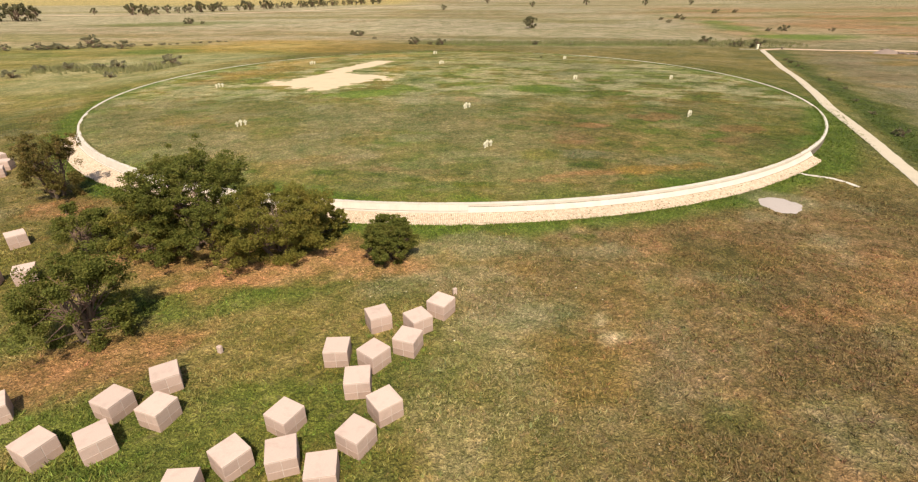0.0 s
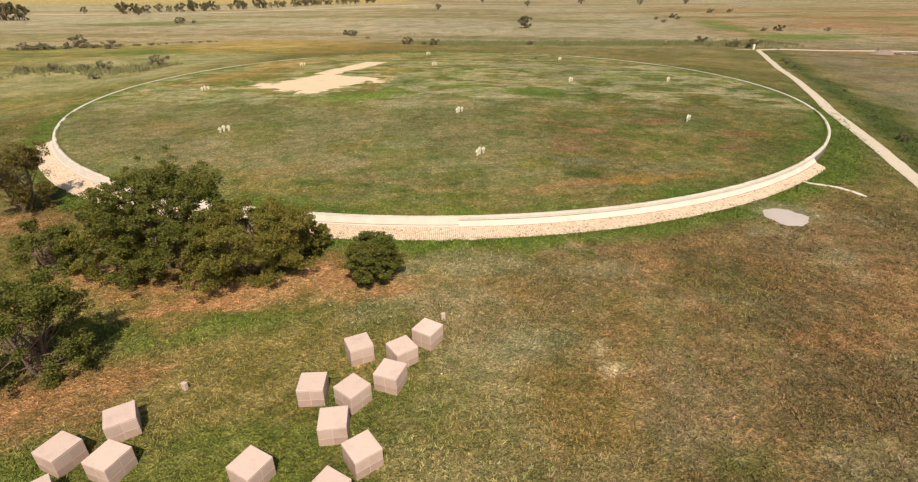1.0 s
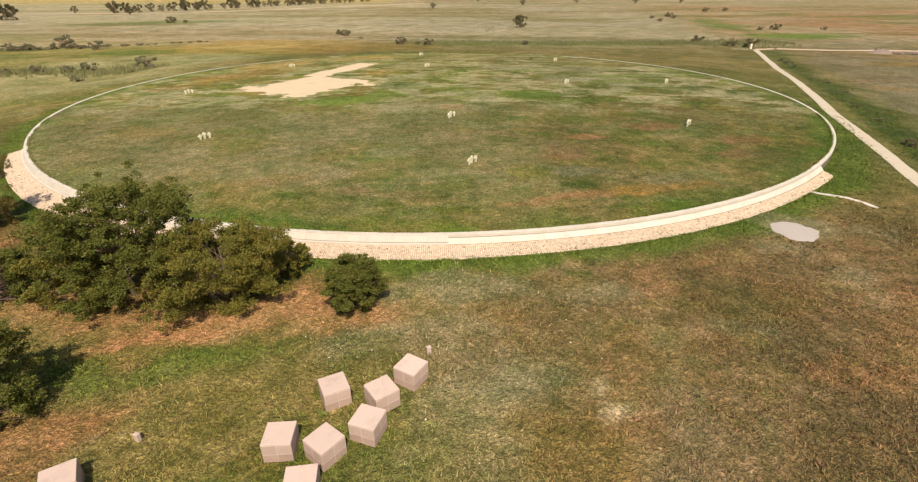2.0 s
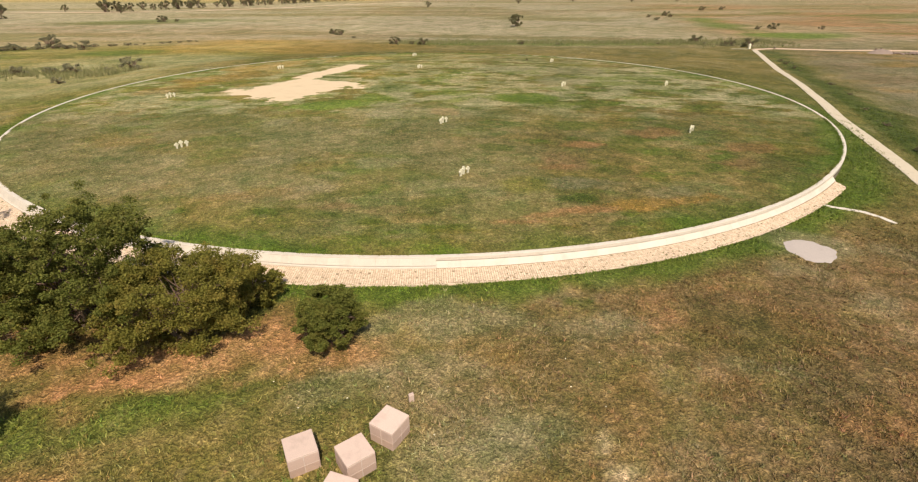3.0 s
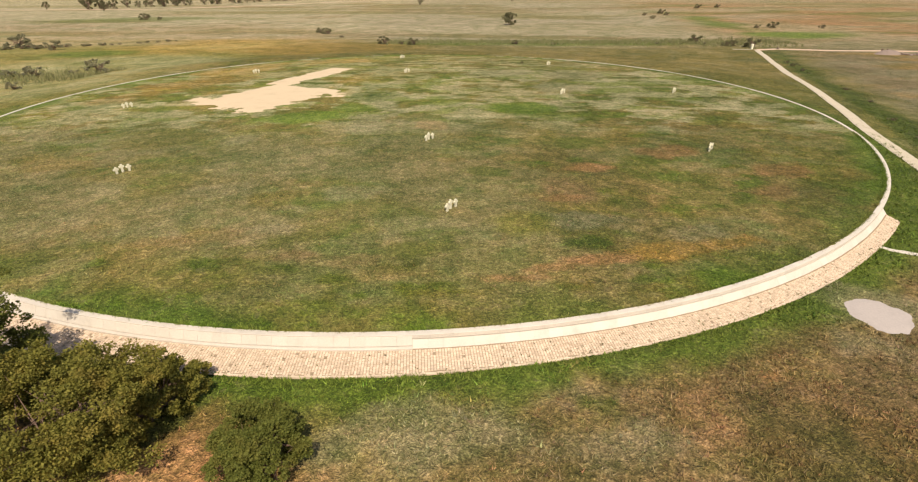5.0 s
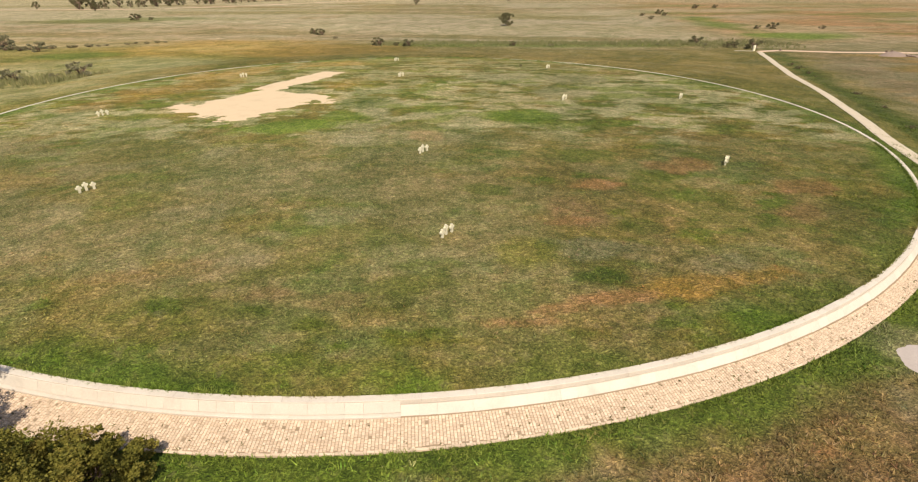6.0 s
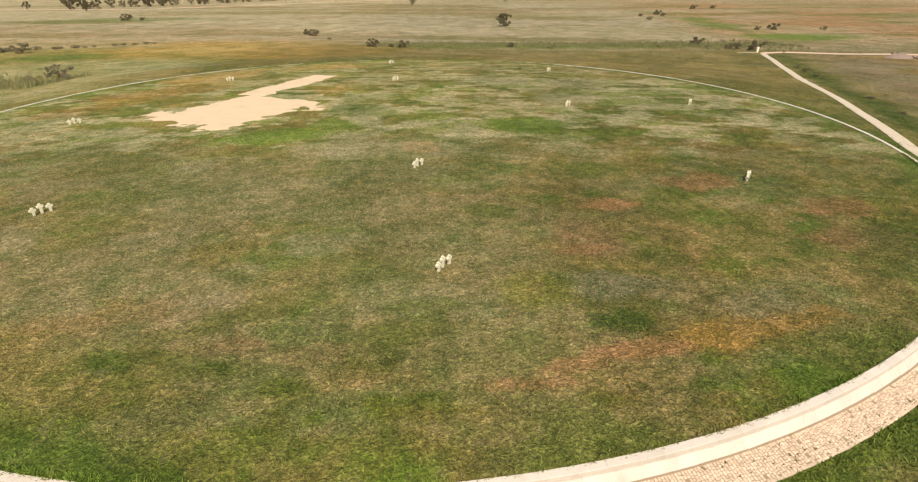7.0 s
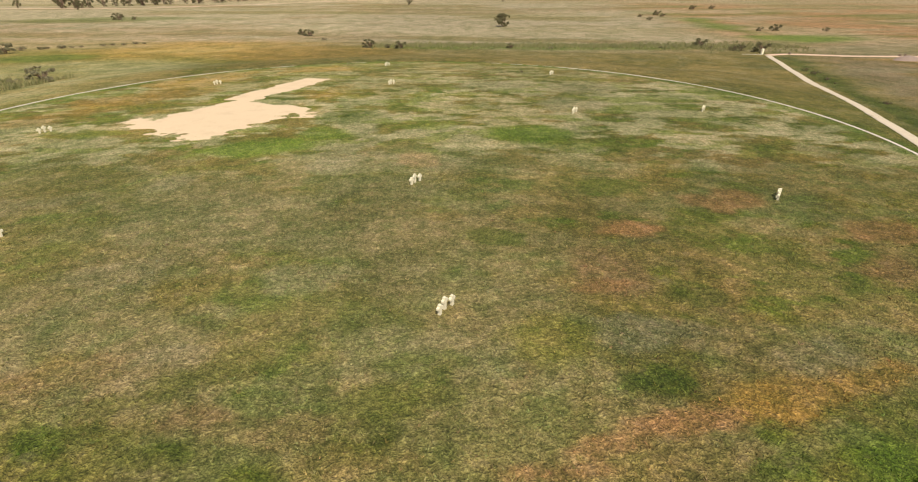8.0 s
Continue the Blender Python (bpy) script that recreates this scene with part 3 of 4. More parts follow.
def ring_core(name, prof, a0, a1, steps, mat, label, closed=False):
    verts = []
    for k in range(steps + (0 if closed else 1)):
        a = a0 + (a1 - a0) * k / steps
        section = prof(a) if callable(prof) else prof
        verts += [(CX + r * math.cos(a), CY + r * math.sin(a), z) for r, z in section]
    n = len(section)
    faces = []
    for k in range(steps):
        p, q = k * n, ((k + 1) % steps if closed else k + 1) * n
        faces += [(p + i, p + (i + 1) % n, q + (i + 1) % n, q + i) for i in range(n)]
    if not closed:
        faces += [tuple(range(n))[::-1], tuple(range(steps * n, steps * n + n))]
    return tagged(new(name, raw(name, verts, faces, mat, False)), label, "wall", kind="structure")


FOOT_Z, FOOT_R = 1.02, R_IN + 0.90
wall = ring_core("wall_ring", [(R_IN + 0.04, 0.2), (R_IN + 0.46, 0.2), (R_IN + 0.34, Z_TOP - 0.22), (R_IN + 0.06, Z_TOP - 0.22)],
                 0, 2 * math.pi, 360, M_JOINT, "low round retaining wall of cream limestone with a flat coping", True)
HALF_COPING = math.pi / 296
coping_meshes = [raw("coping_block", *arc_block(R_IN, R_IN + 0.46, Z_TOP - 0.32, Z_TOP, HALF_COPING - 0.003 / R_IN, None, k), M_COPING) for k in range(5)]


def sunk(a):
    """How deep a coping block has sunk into the turf on the far side of the ring."""
    off = abs(((math.degrees(a) - 88 + 180) % 360) - 180)
    return max(0.0, 0.17 - 0.0035 * off, 0.035 - 0.0003 * off if off < 105 else 0.0) * (0.55 + 0.9 * float(vnoise(np.float64(a * 14), np.float64(0.5), 3)))


def ring_pieces(name, meshes, angles, parent, lift=0.0):
    rng = random.Random(7)
    for k, a in enumerate(angles):
        child(name, meshes[rng.randrange(len(meshes))], parent,
              Matrix.Translation((CX, CY, rng.uniform(-lift, lift) - sunk(a))) @ Matrix.Rotation(a, 4, "Z"))


# ---- paved apron at the foot of the wall ----
APRON_Z = 0.66


def apron_r(a):
    """Outer radius of the apron, which widens towards one end."""
    d = math.degrees(a)
    return R_IN + 2.15 + 0.70 * min(max((-55 - d) / 35, 0), 2) - 0.9 * max(0, (-128 - d) / 18)


def apron_z(r, a):
    return FOOT_Z + (APRON_Z - FOOT_Z) * (r - FOOT_R) / (apron_r(a) - FOOT_R)


apron = ring_core("apron", lambda a: [(R_IN + 0.4, 0.1), (apron_r(a), 0.1), (apron_r(a), APRON_Z - 0.02), (FOOT_R - 0.2, apron_z(FOOT_R - 0.2, a) - 0.02), (R_IN + 0.4, apron_z(R_IN + 0.4, a) - 0.02)],
                  APRON_A, APRON_B, 150, M_BED, "sloping apron of small sandstone setts along the ring wall")
apron["category"] = "pavement"


# ---- road and paths ----
def ribbon(name, pts, width, thick, mat, label, category="path", rag=0.0, step=1.0):
    """A strip laid on the land along a line of points."""
    line, rng = [], random.Random(3)
    for (x0, y0), (x1, y1) in zip(pts, pts[1:]):
        n = max(1, int(math.hypot(x1 - x0, y1 - y0) / step))
        line += [(x0 + (x1 - x0) * k / n, y0 + (y1 - y0) * k / n) for k in range(n)]
    line.append(pts[-1])
    verts, across = [], 4
    for i, (x, y) in enumerate(line):
        (xa, ya), (xb, yb) = line[max(0, i - 1)], line[min(len(line) - 1, i + 1)]
        d = math.hypot(xb - xa, yb - ya)
        nx, ny = (yb - ya) / d, -(xb - xa) / d
        wl, wr = [width / 2 + rng.uniform(-rag, rag) for _ in range(2)]
        for k in range(across + 1):
            s = -wl + (wl + wr) * k / across
            px, py = x + nx * s, y + ny * s
            verts.append((px, py, float(sheet(px, py)) + (thick if 0 < k < across else thick * 0.6)))
        for s in (wr, -wl):
            verts.append((x + nx * s, y + ny * s, float(sheet(x + nx * s, y + ny * s)) - 0.25))
    n = across + 3
    faces = [(i * n + k, i * n + (k + 1) % n, (i + 1) * n + (k + 1) % n, (i + 1) * n + k) for i in range(len(line) - 1) for k in range(n)]
    faces += [tuple(range(n)), tuple(range((len(line) - 1) * n, len(line) * n))[::-1]]
    return tagged(new(name, raw(name, verts, faces, mat)), label, category, kind="structure")


ribbon("road", [(45.0, 30.0), (57.1, 59.7), (73.0, 100.7), (88.0, 134.0), (107.5, 173.5), (137.0, 240.5)], 2.1, 0.08, M_ROAD, "straight pale gravel road beside the ring", "road", 0.06)
ribbon("path_link", [(41.8, 60.2), (43.4, 58.9), (45.5, 57.8), (46.3, 56.6), (46.8, 55.2)], 0.55, 0.07, M_COPING, "narrow pale stone path leading off the apron", "path", 0.08, 0.5)
ribbon("track", [(137.0, 241.5), (146.0, 243.5), (166.0, 239.0), (187.0, 236.0), (260.0, 222.0)], 3.2, 0.14, M_TRACK, "reddish earth track with a pale edge", "road", 0.25, 2.0)
ribbon("kerb_far", [(129.0, 245.2), (136.0, 243.6)], 0.4, 0.10, M_COPING, "pale stone kerb by the road end", "kerb", 0.05, 1.0)
ribbon("dirt_track", [(-560.0, 610.0), (-302.0, 640.0), (-230.0, 735.0), (-172.0, 838.0), (-40.0, 1020.0)], 9.0, 0.10, M_TRACK, "far dirt track along the tree belt", "road", 1.0, 12.0)


# ---- flat bare patches ----
def patch(name, test, x0, x1, y0, y1, step, base, lift, mat, label, category):
    """A thin ragged sheet where test(x, y) is positive, its edge following the noise."""
    xs_, ys_ = np.arange(x0, x1, step), np.arange(y0, y1, step)
    gx, gy = np.meshgrid(xs_, ys_)
    f = test(gx, gy)
    z = base(gx, gy) + lift * np.clip(f * 4, -1.5, 1)
    nx = len(xs_)
    keep = (f[:-1, :-1] > -0.3) | (f[1:, 1:] > -0.3) | (f[:-1, 1:] > -0.3) | (f[1:, :-1] > -0.3)
    j, i = np.nonzero(keep)
    a = j * nx + i
    used, inv = np.unique(np.stack([a, a + 1, a + nx + 1, a + nx], 1), return_inverse=True)
    verts = np.stack([gx.ravel(), gy.ravel(), z.ravel()], 1)[used]
    return tagged(new(name, raw(name, verts, inv.reshape(-1, 4), mat, True)), label, category, kind="structure")


def box_field(x, y, px, py, hx, hy, turn):
    c, s = math.cos(math.radians(turn)), math.sin(math.radians(turn))
    u, v = np.abs((x - px) * c + (y - py) * s) - hx, np.abs(-(x - px) * s + (y - py) * c) - hy
    return -(np.hypot(np.maximum(u, 0), np.maximum(v, 0)) + np.minimum(np.maximum(u, v), 0))


def sand_field(x, y):
    body = box_field(x, y, -29.7, 119.6, 10.6, 8.8, 60)
    tail = box_field(x, y, -40.5, 117.5, 4.0, 2.0, -20)
    toe = box_field(x, y, -17.5, 121.0, 1.5, 3.0, 30)
    arm = box_field(x, y, -26.6, 144.5, 13.5, 3.2, 68)
    rag = (3.0 * (fbm(x, y, 3.2, 201, 4) - 0.5) + 2.6 * (fbm(x * 0.35, y, 0.9, 207, 3) - 0.5)) * (0.5 + 1.2 * smooth(128, 108, y))
    return np.maximum(np.maximum(body, tail), np.maximum(arm, toe)) * 0.6 + rag * 0.75


def clay_field(x, y):
    return 0.9 - np.hypot((x - 34.6) / 2.05, (y - 49.7) / 2.0) * 0.9 + 0.40 * (fbm(x, y, 1.1, 211, 4) - 0.5)


patch("sand_patch", sand_field, -52, -8, 98, 164, 0.30, lawn, 0.05, M_SAND, "bare pale sand patch with ragged edges on the mound", "sand")
patch("clay_patch", clay_field, 31.5, 37.7, 46.8, 52.8, 0.10, land, 0.04, M_CLAY, "round pale grey patch of dried clay in the grass", "clay patch")


# ---- granite blocks set out in the grass ----
def stone_block_thing(seed):
    """A low cubic block: a core with thin joints, one top slab and four panels on each side."""
    rng = random.Random(seed)
    w, h = 1.5, 1.2
    thing = new("stone_block")
    bm = bmesh.new()
    slab(bm, w - 0.02, w - 0.02, h + 0.25, (0, 0, -0.28), 0.0)
    part("core", bm, M_MORTAR, thing, "pale joint mortar")
    bm = bmesh.new()
    slab(bm, w, w, 0.08, (0, 0, h - 0.08), 0.015)
    bmesh.ops.subdivide_edges(bm, edges=[e for e in bm.edges if e.calc_length() > 1], cuts=3, use_grid_fill=True)
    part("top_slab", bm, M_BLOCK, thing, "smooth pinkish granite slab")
    ph, pw = (h - 0.08 + 0.12) / 2, w / 2
    for side in range(4):
        turn = Matrix.Rotation(side * math.pi / 2, 4, "Z")
        for i in (-0.5, 0.5):
            for j in (0, 1):
                bm = bmesh.new()
                slab(bm, pw - 0.026, 0.06, ph - 0.026, (i * (pw - 0.002), -w / 2 + 0.029, -0.12 + j * ph), 0.008, 0.003, rng)
                bm.transform(turn)
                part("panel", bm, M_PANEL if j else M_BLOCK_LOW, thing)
    return thing


def stand(x, y, turn=0.0, sink=0.0):
    return pose(x, y, float(height(x, y)) - sink, 0, 0, turn)


BLOCKS = [(-21.27, 17.84, 65), (-18.51, 18.26, 44), (-19.20, 20.88, 68), (-17.32, 22.89, 32), (-16.41, 20.32, 71),
          (-11.24, 17.29, 51), (-9.33, 19.81, 61), (-8.74, 17.37, 17), (-6.57, 16.47, 9), (-12.88, 15.52, 4),
          (-5.31, 18.58, 59), (-4.12, 20.68, 37), (-5.92, 22.50, 7), (-7.67, 25.13, 3), (-5.32, 24.78, 51),
          (-3.32, 26.12, 70), (-5.58, 28.56, 26), (-2.83, 28.24, 35), (-1.30, 30.09, 58)]
BLOCKS_LEFT = [(-25.6, 20.4, 40), (-40.54, 41.21, 46), (-35.09, 35.13, 33), (-37.6, 34.3, 20), (-57.6, 59.8, 35), (-62.0, 65.4, 60), (-58.8, 62.6, 15)]
first_block = tagged(stone_block_thing(1), "low cubic block of pinkish granite panels standing in grass", "stone block", "granite blocks by the bushes")
first_block.matrix_basis = stand(*BLOCKS[0])
for bx, by, bt in BLOCKS[1:]:
    copy_thing(first_block, stand(bx, by, bt))
for bx, by, bt in BLOCKS_LEFT:
    far_block = copy_thing(first_block, stand(bx, by, bt))
    tagged(far_block, "low cubic granite block half hidden behind the shrubs", "", "granite blocks behind the shrubs")


# ---- small marker posts ----
def marker_post():
    bm = bmesh.new()
    slab(bm, 0.30, 0.24, 0.62, (0, 0, -0.12), 0.03, 0.015, random.Random(4))
    me = bpy.data.meshes.new("marker_post")
    bm.to_mesh(me)
    bm.free()
    me.materials.append(M_BLOCK)
    return new("marker_post", me)


post = tagged(marker_post(), "short squared stone marker post in the grass", "post", "marker posts")
post.matrix_basis = stand(-0.33, 32.55, 20)
for px, py, pt in ((-15.5, 25.9, -25), (-30.8, 35.8, 10)):
    copy_thing(post, stand(px, py, pt))


# ---- hewn stone crosses in threes on the mound ----
def cross_mesh(seed, tall):
    """One thick rough stone cross with stubby flared arms, tapering slightly."""
    rng = random.Random(seed)
    a, t, arm, mid = 0.088, 0.10, 0.30, tall - 0.29
    half = [(0.12, -0.25), (a, mid - a), (arm - 0.02, mid - a - 0.03), (arm, mid + a + 0.02), (a, mid + a), (a + 0.02, tall)]
    outline = half + [(-x, z) for x, z in reversed(half)]
    bm = bmesh.new()
    front = [bm.verts.new((x + rng.uniform(-0.012, 0.012), -t, z + rng.uniform(-0.012, 0.012))) for x, z in outline]
    back = [bm.verts.new((v.co.x, t, v.co.z)) for v in front]
    n = len(front)
    bm.faces.new(front)
    bm.faces.new(back[::-1])
    for i in range(n):
        bm.faces.new((front[(i + 1) % n], front[i], back[i], back[(i + 1) % n]))
    bmesh.ops.bevel(bm, geom=bm.edges[:], offset=0.03, segments=1, affect="EDGES")
    bmesh.ops.recalc_face_normals(bm, faces=bm.faces[:])
    me = bpy.data.meshes.new("stone_cross")
    bm.to_mesh(me)
    bm.free()
    me.materials.append(M_CROSS)
    return me


CROSS_TURN = 51.5
ROW = Vector((math.cos(math.radians(CROSS_TURN)), math.sin(math.radians(CROSS_TURN))))
small_cross = tagged(new("stone_cross", cross_mesh(5, 0.80)), "pale rough-hewn stone cross standing in grass", "stone cross", "crosses in threes")
tall_cross = tagged(new("stone_cross", cross_mesh(6, 0.95)), "taller pale stone cross in the middle of three", "stone cross", "crosses in threes")
CROSSES = [(3.9, 66.0), (1.45, 88.9), (-33.9, 78.0), (38.4, 83.9), (26.9, 120.2), (50.1, 122.8), (-4.8, 147.8), (-41.8, 151.1), (32.6, 162.8), (-7.9, 179.2), (-52.1, 112.8)]
placed = set()
for gx, gy in CROSSES:
    for k, master in ((-1, small_cross), (0, tall_cross), (1, small_cross)):
        x, y = gx + ROW.x * 0.68 * k - 0.12 * (k == 0) * ROW.y, gy + ROW.y * 0.68 * k + 0.12 * (k == 0) * ROW.x
        m = stand(x, y, CROSS_TURN + random.uniform(-4, 4))
        if master.name not in placed:
            placed.add(master.name)
            master.matrix_basis = m
        else:
            copy_thing(master, m)


# ---- trees and shrubs ----
def limb(verts, faces, a, b, ra, rb, sides=6, bend=0.0, rng=None, cuts=4):
    a, b = Vector(a), Vector(b)
    d = (b - a).normalized()
    u = d.orthogonal().normalized()
    v = d.cross(u)
    off = Vector([rng.uniform(-bend, bend) for _ in range(3)]) if rng else Vector()
    start = len(verts)
    for k in range(cuts + 1):
        s = k / cuts
        c = a.lerp(b, s) + off * math.sin(math.pi * s)
        r = ra + (rb - ra) * s
        verts += [tuple(c + (u * math.cos(q) + v * math.sin(q)) * r) for q in [2 * math.pi * i / sides for i in range(sides)]]
    for k in range(cuts):
        for i in range(sides):
            p = start + k * sides
            faces.append((p + i, p + (i + 1) % sides, p + sides + (i + 1) % sides, p + sides + i))


def leaf_cloud(centres, radii, per, size, rng):
    """Small folded leaves in flattened sprays round clump centres; returns verts and faces arrays."""
    n = len(centres) * per
    c = np.repeat(centres, per, 0)
    r = np.repeat(radii, per)
    d = rng.normal(size=(n, 3))
    d /= np.linalg.norm(d, axis=1)[:, None]
    out = centres * np.array([0.25, 0.25, 0.10]) + rng.normal(size=centres.shape) * 0.5
    out /= np.linalg.norm(out, axis=1)[:, None]
    out[:, 2] = out[:, 2] * 0.5 + 0.12
    twig = rng.integers(0, 5, n)
    fan = np.repeat(out, per, 0) + np.stack([np.cos(twig * 1.26), np.sin(twig * 1.26), 0.25 * np.cos(twig * 2.1)], 1) * 0.9
    along = rng.uniform(-0.2, 1.05, n)
    p = c + fan * (along * r * 0.42)[:, None] + d * np.array([1, 1, 0.85]) * (r * 0.80 * rng.uniform(0.2, 1, n) ** 0.5 * (1.2 - 0.7 * np.abs(along)))[:, None]
    p[:, 2] = np.maximum(p[:, 2], 0.08)
    axis = d * 0.4 + fan * 0.4 + rng.normal(size=(n, 3)) * 0.45
    axis[:, 2] = axis[:, 2] * 0.7 - 0.12
    axis /= np.linalg.norm(axis, axis=1)[:, None]
    side = np.cross(axis, np.array([0, 0, 1.0]) + rng.normal(size=(n, 3)) * 1.6)
    side /= np.linalg.norm(side, axis=1)[:, None]
    norm = np.cross(axis, side)
    ln = (size * rng.uniform(0.6, 1.4, n))[:, None]
    w = ln * 0.36
    v = np.stack([p - axis * ln * 0.5, p + side * w + norm * w * 0.35, p + axis * ln * 0.5, p - side * w + norm * w * 0.35], 1).reshape(-1, 3)
    i = np.arange(n) * 4
    f = np.concatenate([np.stack([i, i + 1, i + 2], 1), np.stack([i, i + 2, i + 3], 1)])
    return v, f


def plant(name, spread, tall, clumps, per, leaf, mat, seed, trunks=3, low=0.0, clump_r=0.16, thin=0.0, lobe=11):
    """A shrubby tree: leaning tapered stems with limbs, and a crown of leaf clumps with an uneven outline and gaps.
    spread: (x, y) half widths; low: height of the crown's underside as a share of tall."""
    rng, rnd = np.random.default_rng(seed), random.Random(seed)
    sx, sy = spread
    lobes = max(9, clumps // lobe)
    which = rng.integers(0, lobes, clumps)
    th = rng.uniform(0, 2 * math.pi, lobes)[which]
    cz = (rng.permutation(lobes) / lobes)[which] ** 0.66
    prof = np.sqrt(np.clip(1 - (np.clip(cz - 0.42, 0, 1) / 0.64) ** 2.4, 0.02, 1)) * (0.72 + 0.28 * smooth(0.0, 0.38, cz))
    lump = 0.78 + 0.44 * vnoise(np.cos(th) * 1.7 + 9 + seed, np.sin(th) * 1.7 + cz * 2.5 + 9, seed)
    rad = prof * lump * (rng.uniform(0.25, 1.0, lobes) ** 0.45)[which]
    peak = 0.88 + 0.20 * vnoise(th * 1.3, cz * 0 + seed, seed + 2)
    centres = np.stack([np.cos(th) * rad * sx, np.sin(th) * rad * sy, (low + (0.97 - low) * cz) * tall * peak], 1)
    spreadout = np.clip(rng.normal(size=(clumps, 3)), -1.35, 1.35) * np.array([0.14 * sx, 0.14 * sy, 0.075 * tall]) * (1.0 if lobe > 3 else 0.45) * (0.6 + 0.9 * rng.uniform(0, 1, lobes)[which])[:, None]
    centres = centres + spreadout
    centres[:, 2] = np.clip(centres[:, 2], 0.15, None)
    if thin:
        keep = vnoise(centres[:, 0] * 0.8 + seed, centres[:, 1] * 0.8 + centres[:, 2] * 0.9, seed + 5) > thin
        centres = centres[keep]
    radii = clump_r * tall * rng.uniform(0.4, 1.0, len(centres)) * 0.56 + 0.16
    thing = new(name)
    verts, faces = [], []
    for k in range(trunks):
        q = 2 * math.pi * k / trunks + rnd.uniform(-0.4, 0.4)
        base = (math.cos(q) * 0.12 * sx, math.sin(q) * 0.12 * sy, -0.2)
        top = (math.cos(q) * 0.38 * sx, math.sin(q) * 0.38 * sy, tall * rnd.uniform(0.6, 0.8))
        limb(verts, faces, base, top, 0.045 * tall ** 0.8, 0.012 * tall ** 0.8, 7, 0.05 * tall, rnd, 6)
    part_trunk = child("trunk", raw("trunk", verts, faces, M_BARK, True), thing, None, "leaning grey-brown stems")
    verts, faces = [], []
    pick = rng.permutation(len(centres))[: min(len(centres), 70)]
    for i in pick:
        c = centres[i]
        q = 2 * math.pi * rnd.randrange(trunks) / trunks
        s = rnd.uniform(0.15, 0.8)
        start = (math.cos(q) * (0.12 + 0.26 * s) * sx, math.sin(q) * (0.12 + 0.26 * s) * sy, tall * 0.68 * s * min(1.0, c[2] / (0.6 * tall) + 0.15))
        limb(verts, faces, start, tuple(c * 0.97), 0.014 * tall ** 0.7, 0.006, 4, 0.03 * tall, rnd, 3)
    child("branchwork", raw("branchwork", verts, faces, M_TWIG), part_trunk, None, "thin dry limbs")
    v, f = leaf_cloud(centres, radii, per, leaf, rng)
    child("crown", raw("crown", v, f, mat), thing)
    return thing


def set_plant(thing, x, y, turn, label, category, group=""):
    thing.matrix_basis = stand(x, y, turn)
    return tagged(thing, label, category, group)


set_plant(plant("elm_tree", (5.5, 5.1), 8.5, 760, 115, 0.14, M_LEAF_DARK, 11, 4, 0.03, 0.10, 0.0, 8), -23.1, 40.4, 0, "tall bushy elm with dense olive-green crown reaching the ground", "tree", "shrubby trees by the ring")
set_plant(plant("elm_tree", (5.1, 3.9), 5.7, 640, 115, 0.125, M_LEAF, 12, 4, 0.02), -15.8, 39.0, 30, "broad low elm with yellowish olive leaves", "tree", "shrubby trees by the ring")
set_plant(plant("elm_tree", (2.9, 2.3), 2.6, 300, 110, 0.13, M_LEAF, 13, 3, 0.02), -13.2, 42.0, 60, "low spreading elm shrub over reddish soil", "tree", "shrubby trees by the ring")
set_plant(plant("elm_tree", (2.9, 2.8), 5.0, 300, 110, 0.135, M_LEAF, 14, 3, 0.04), -26.6, 39.8, 100, "dark green shrubby elm beside taller one", "tree", "shrubby trees by the ring")
set_plant(plant("elm_tree", (2.4, 2.2), 4.2, 210, 110, 0.135, M_LEAF_DARK, 15, 3, 0.04), -32.8, 39.4, 140, "rounded dark shrubby elm", "tree", "shrubby trees by the ring")
set_plant(plant("elm_tree", (3.1, 2.9), 6.2, 420, 115, 0.125, M_LEAF_DARK, 16, 4, 0.03, 0.13, 0.22), -25.0, 27.3, 10, "loose olive-green elm shrub with gaps", "tree", "shrubby trees by the ring")
set_plant(plant("elm_tree", (3.6, 3.2), 7.0, 330, 90, 0.14, M_LEAF_DRY, 17, 3, 0.10, 0.12, 0.24), -45.0, 52.6, 50, "thin elm with half-dry brownish leaves", "tree", "shrubby trees by the ring")
set_plant(plant("round_shrub", (2.35, 2.2), 3.7, 480, 100, 0.11, M_LEAF_DARK, 18, 5, 0.0, 0.11, 0.0, 2), -5.9, 38.2, 0, "single dense dark green rounded shrub", "shrub")

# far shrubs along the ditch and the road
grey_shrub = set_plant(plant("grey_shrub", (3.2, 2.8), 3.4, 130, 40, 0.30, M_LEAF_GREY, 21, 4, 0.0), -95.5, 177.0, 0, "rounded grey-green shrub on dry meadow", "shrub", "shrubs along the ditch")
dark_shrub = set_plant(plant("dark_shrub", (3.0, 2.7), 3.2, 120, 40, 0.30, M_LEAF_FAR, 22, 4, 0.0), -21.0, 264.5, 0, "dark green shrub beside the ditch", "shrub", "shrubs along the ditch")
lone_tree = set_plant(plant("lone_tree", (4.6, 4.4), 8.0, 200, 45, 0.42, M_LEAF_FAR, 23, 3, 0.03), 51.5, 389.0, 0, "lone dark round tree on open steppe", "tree")


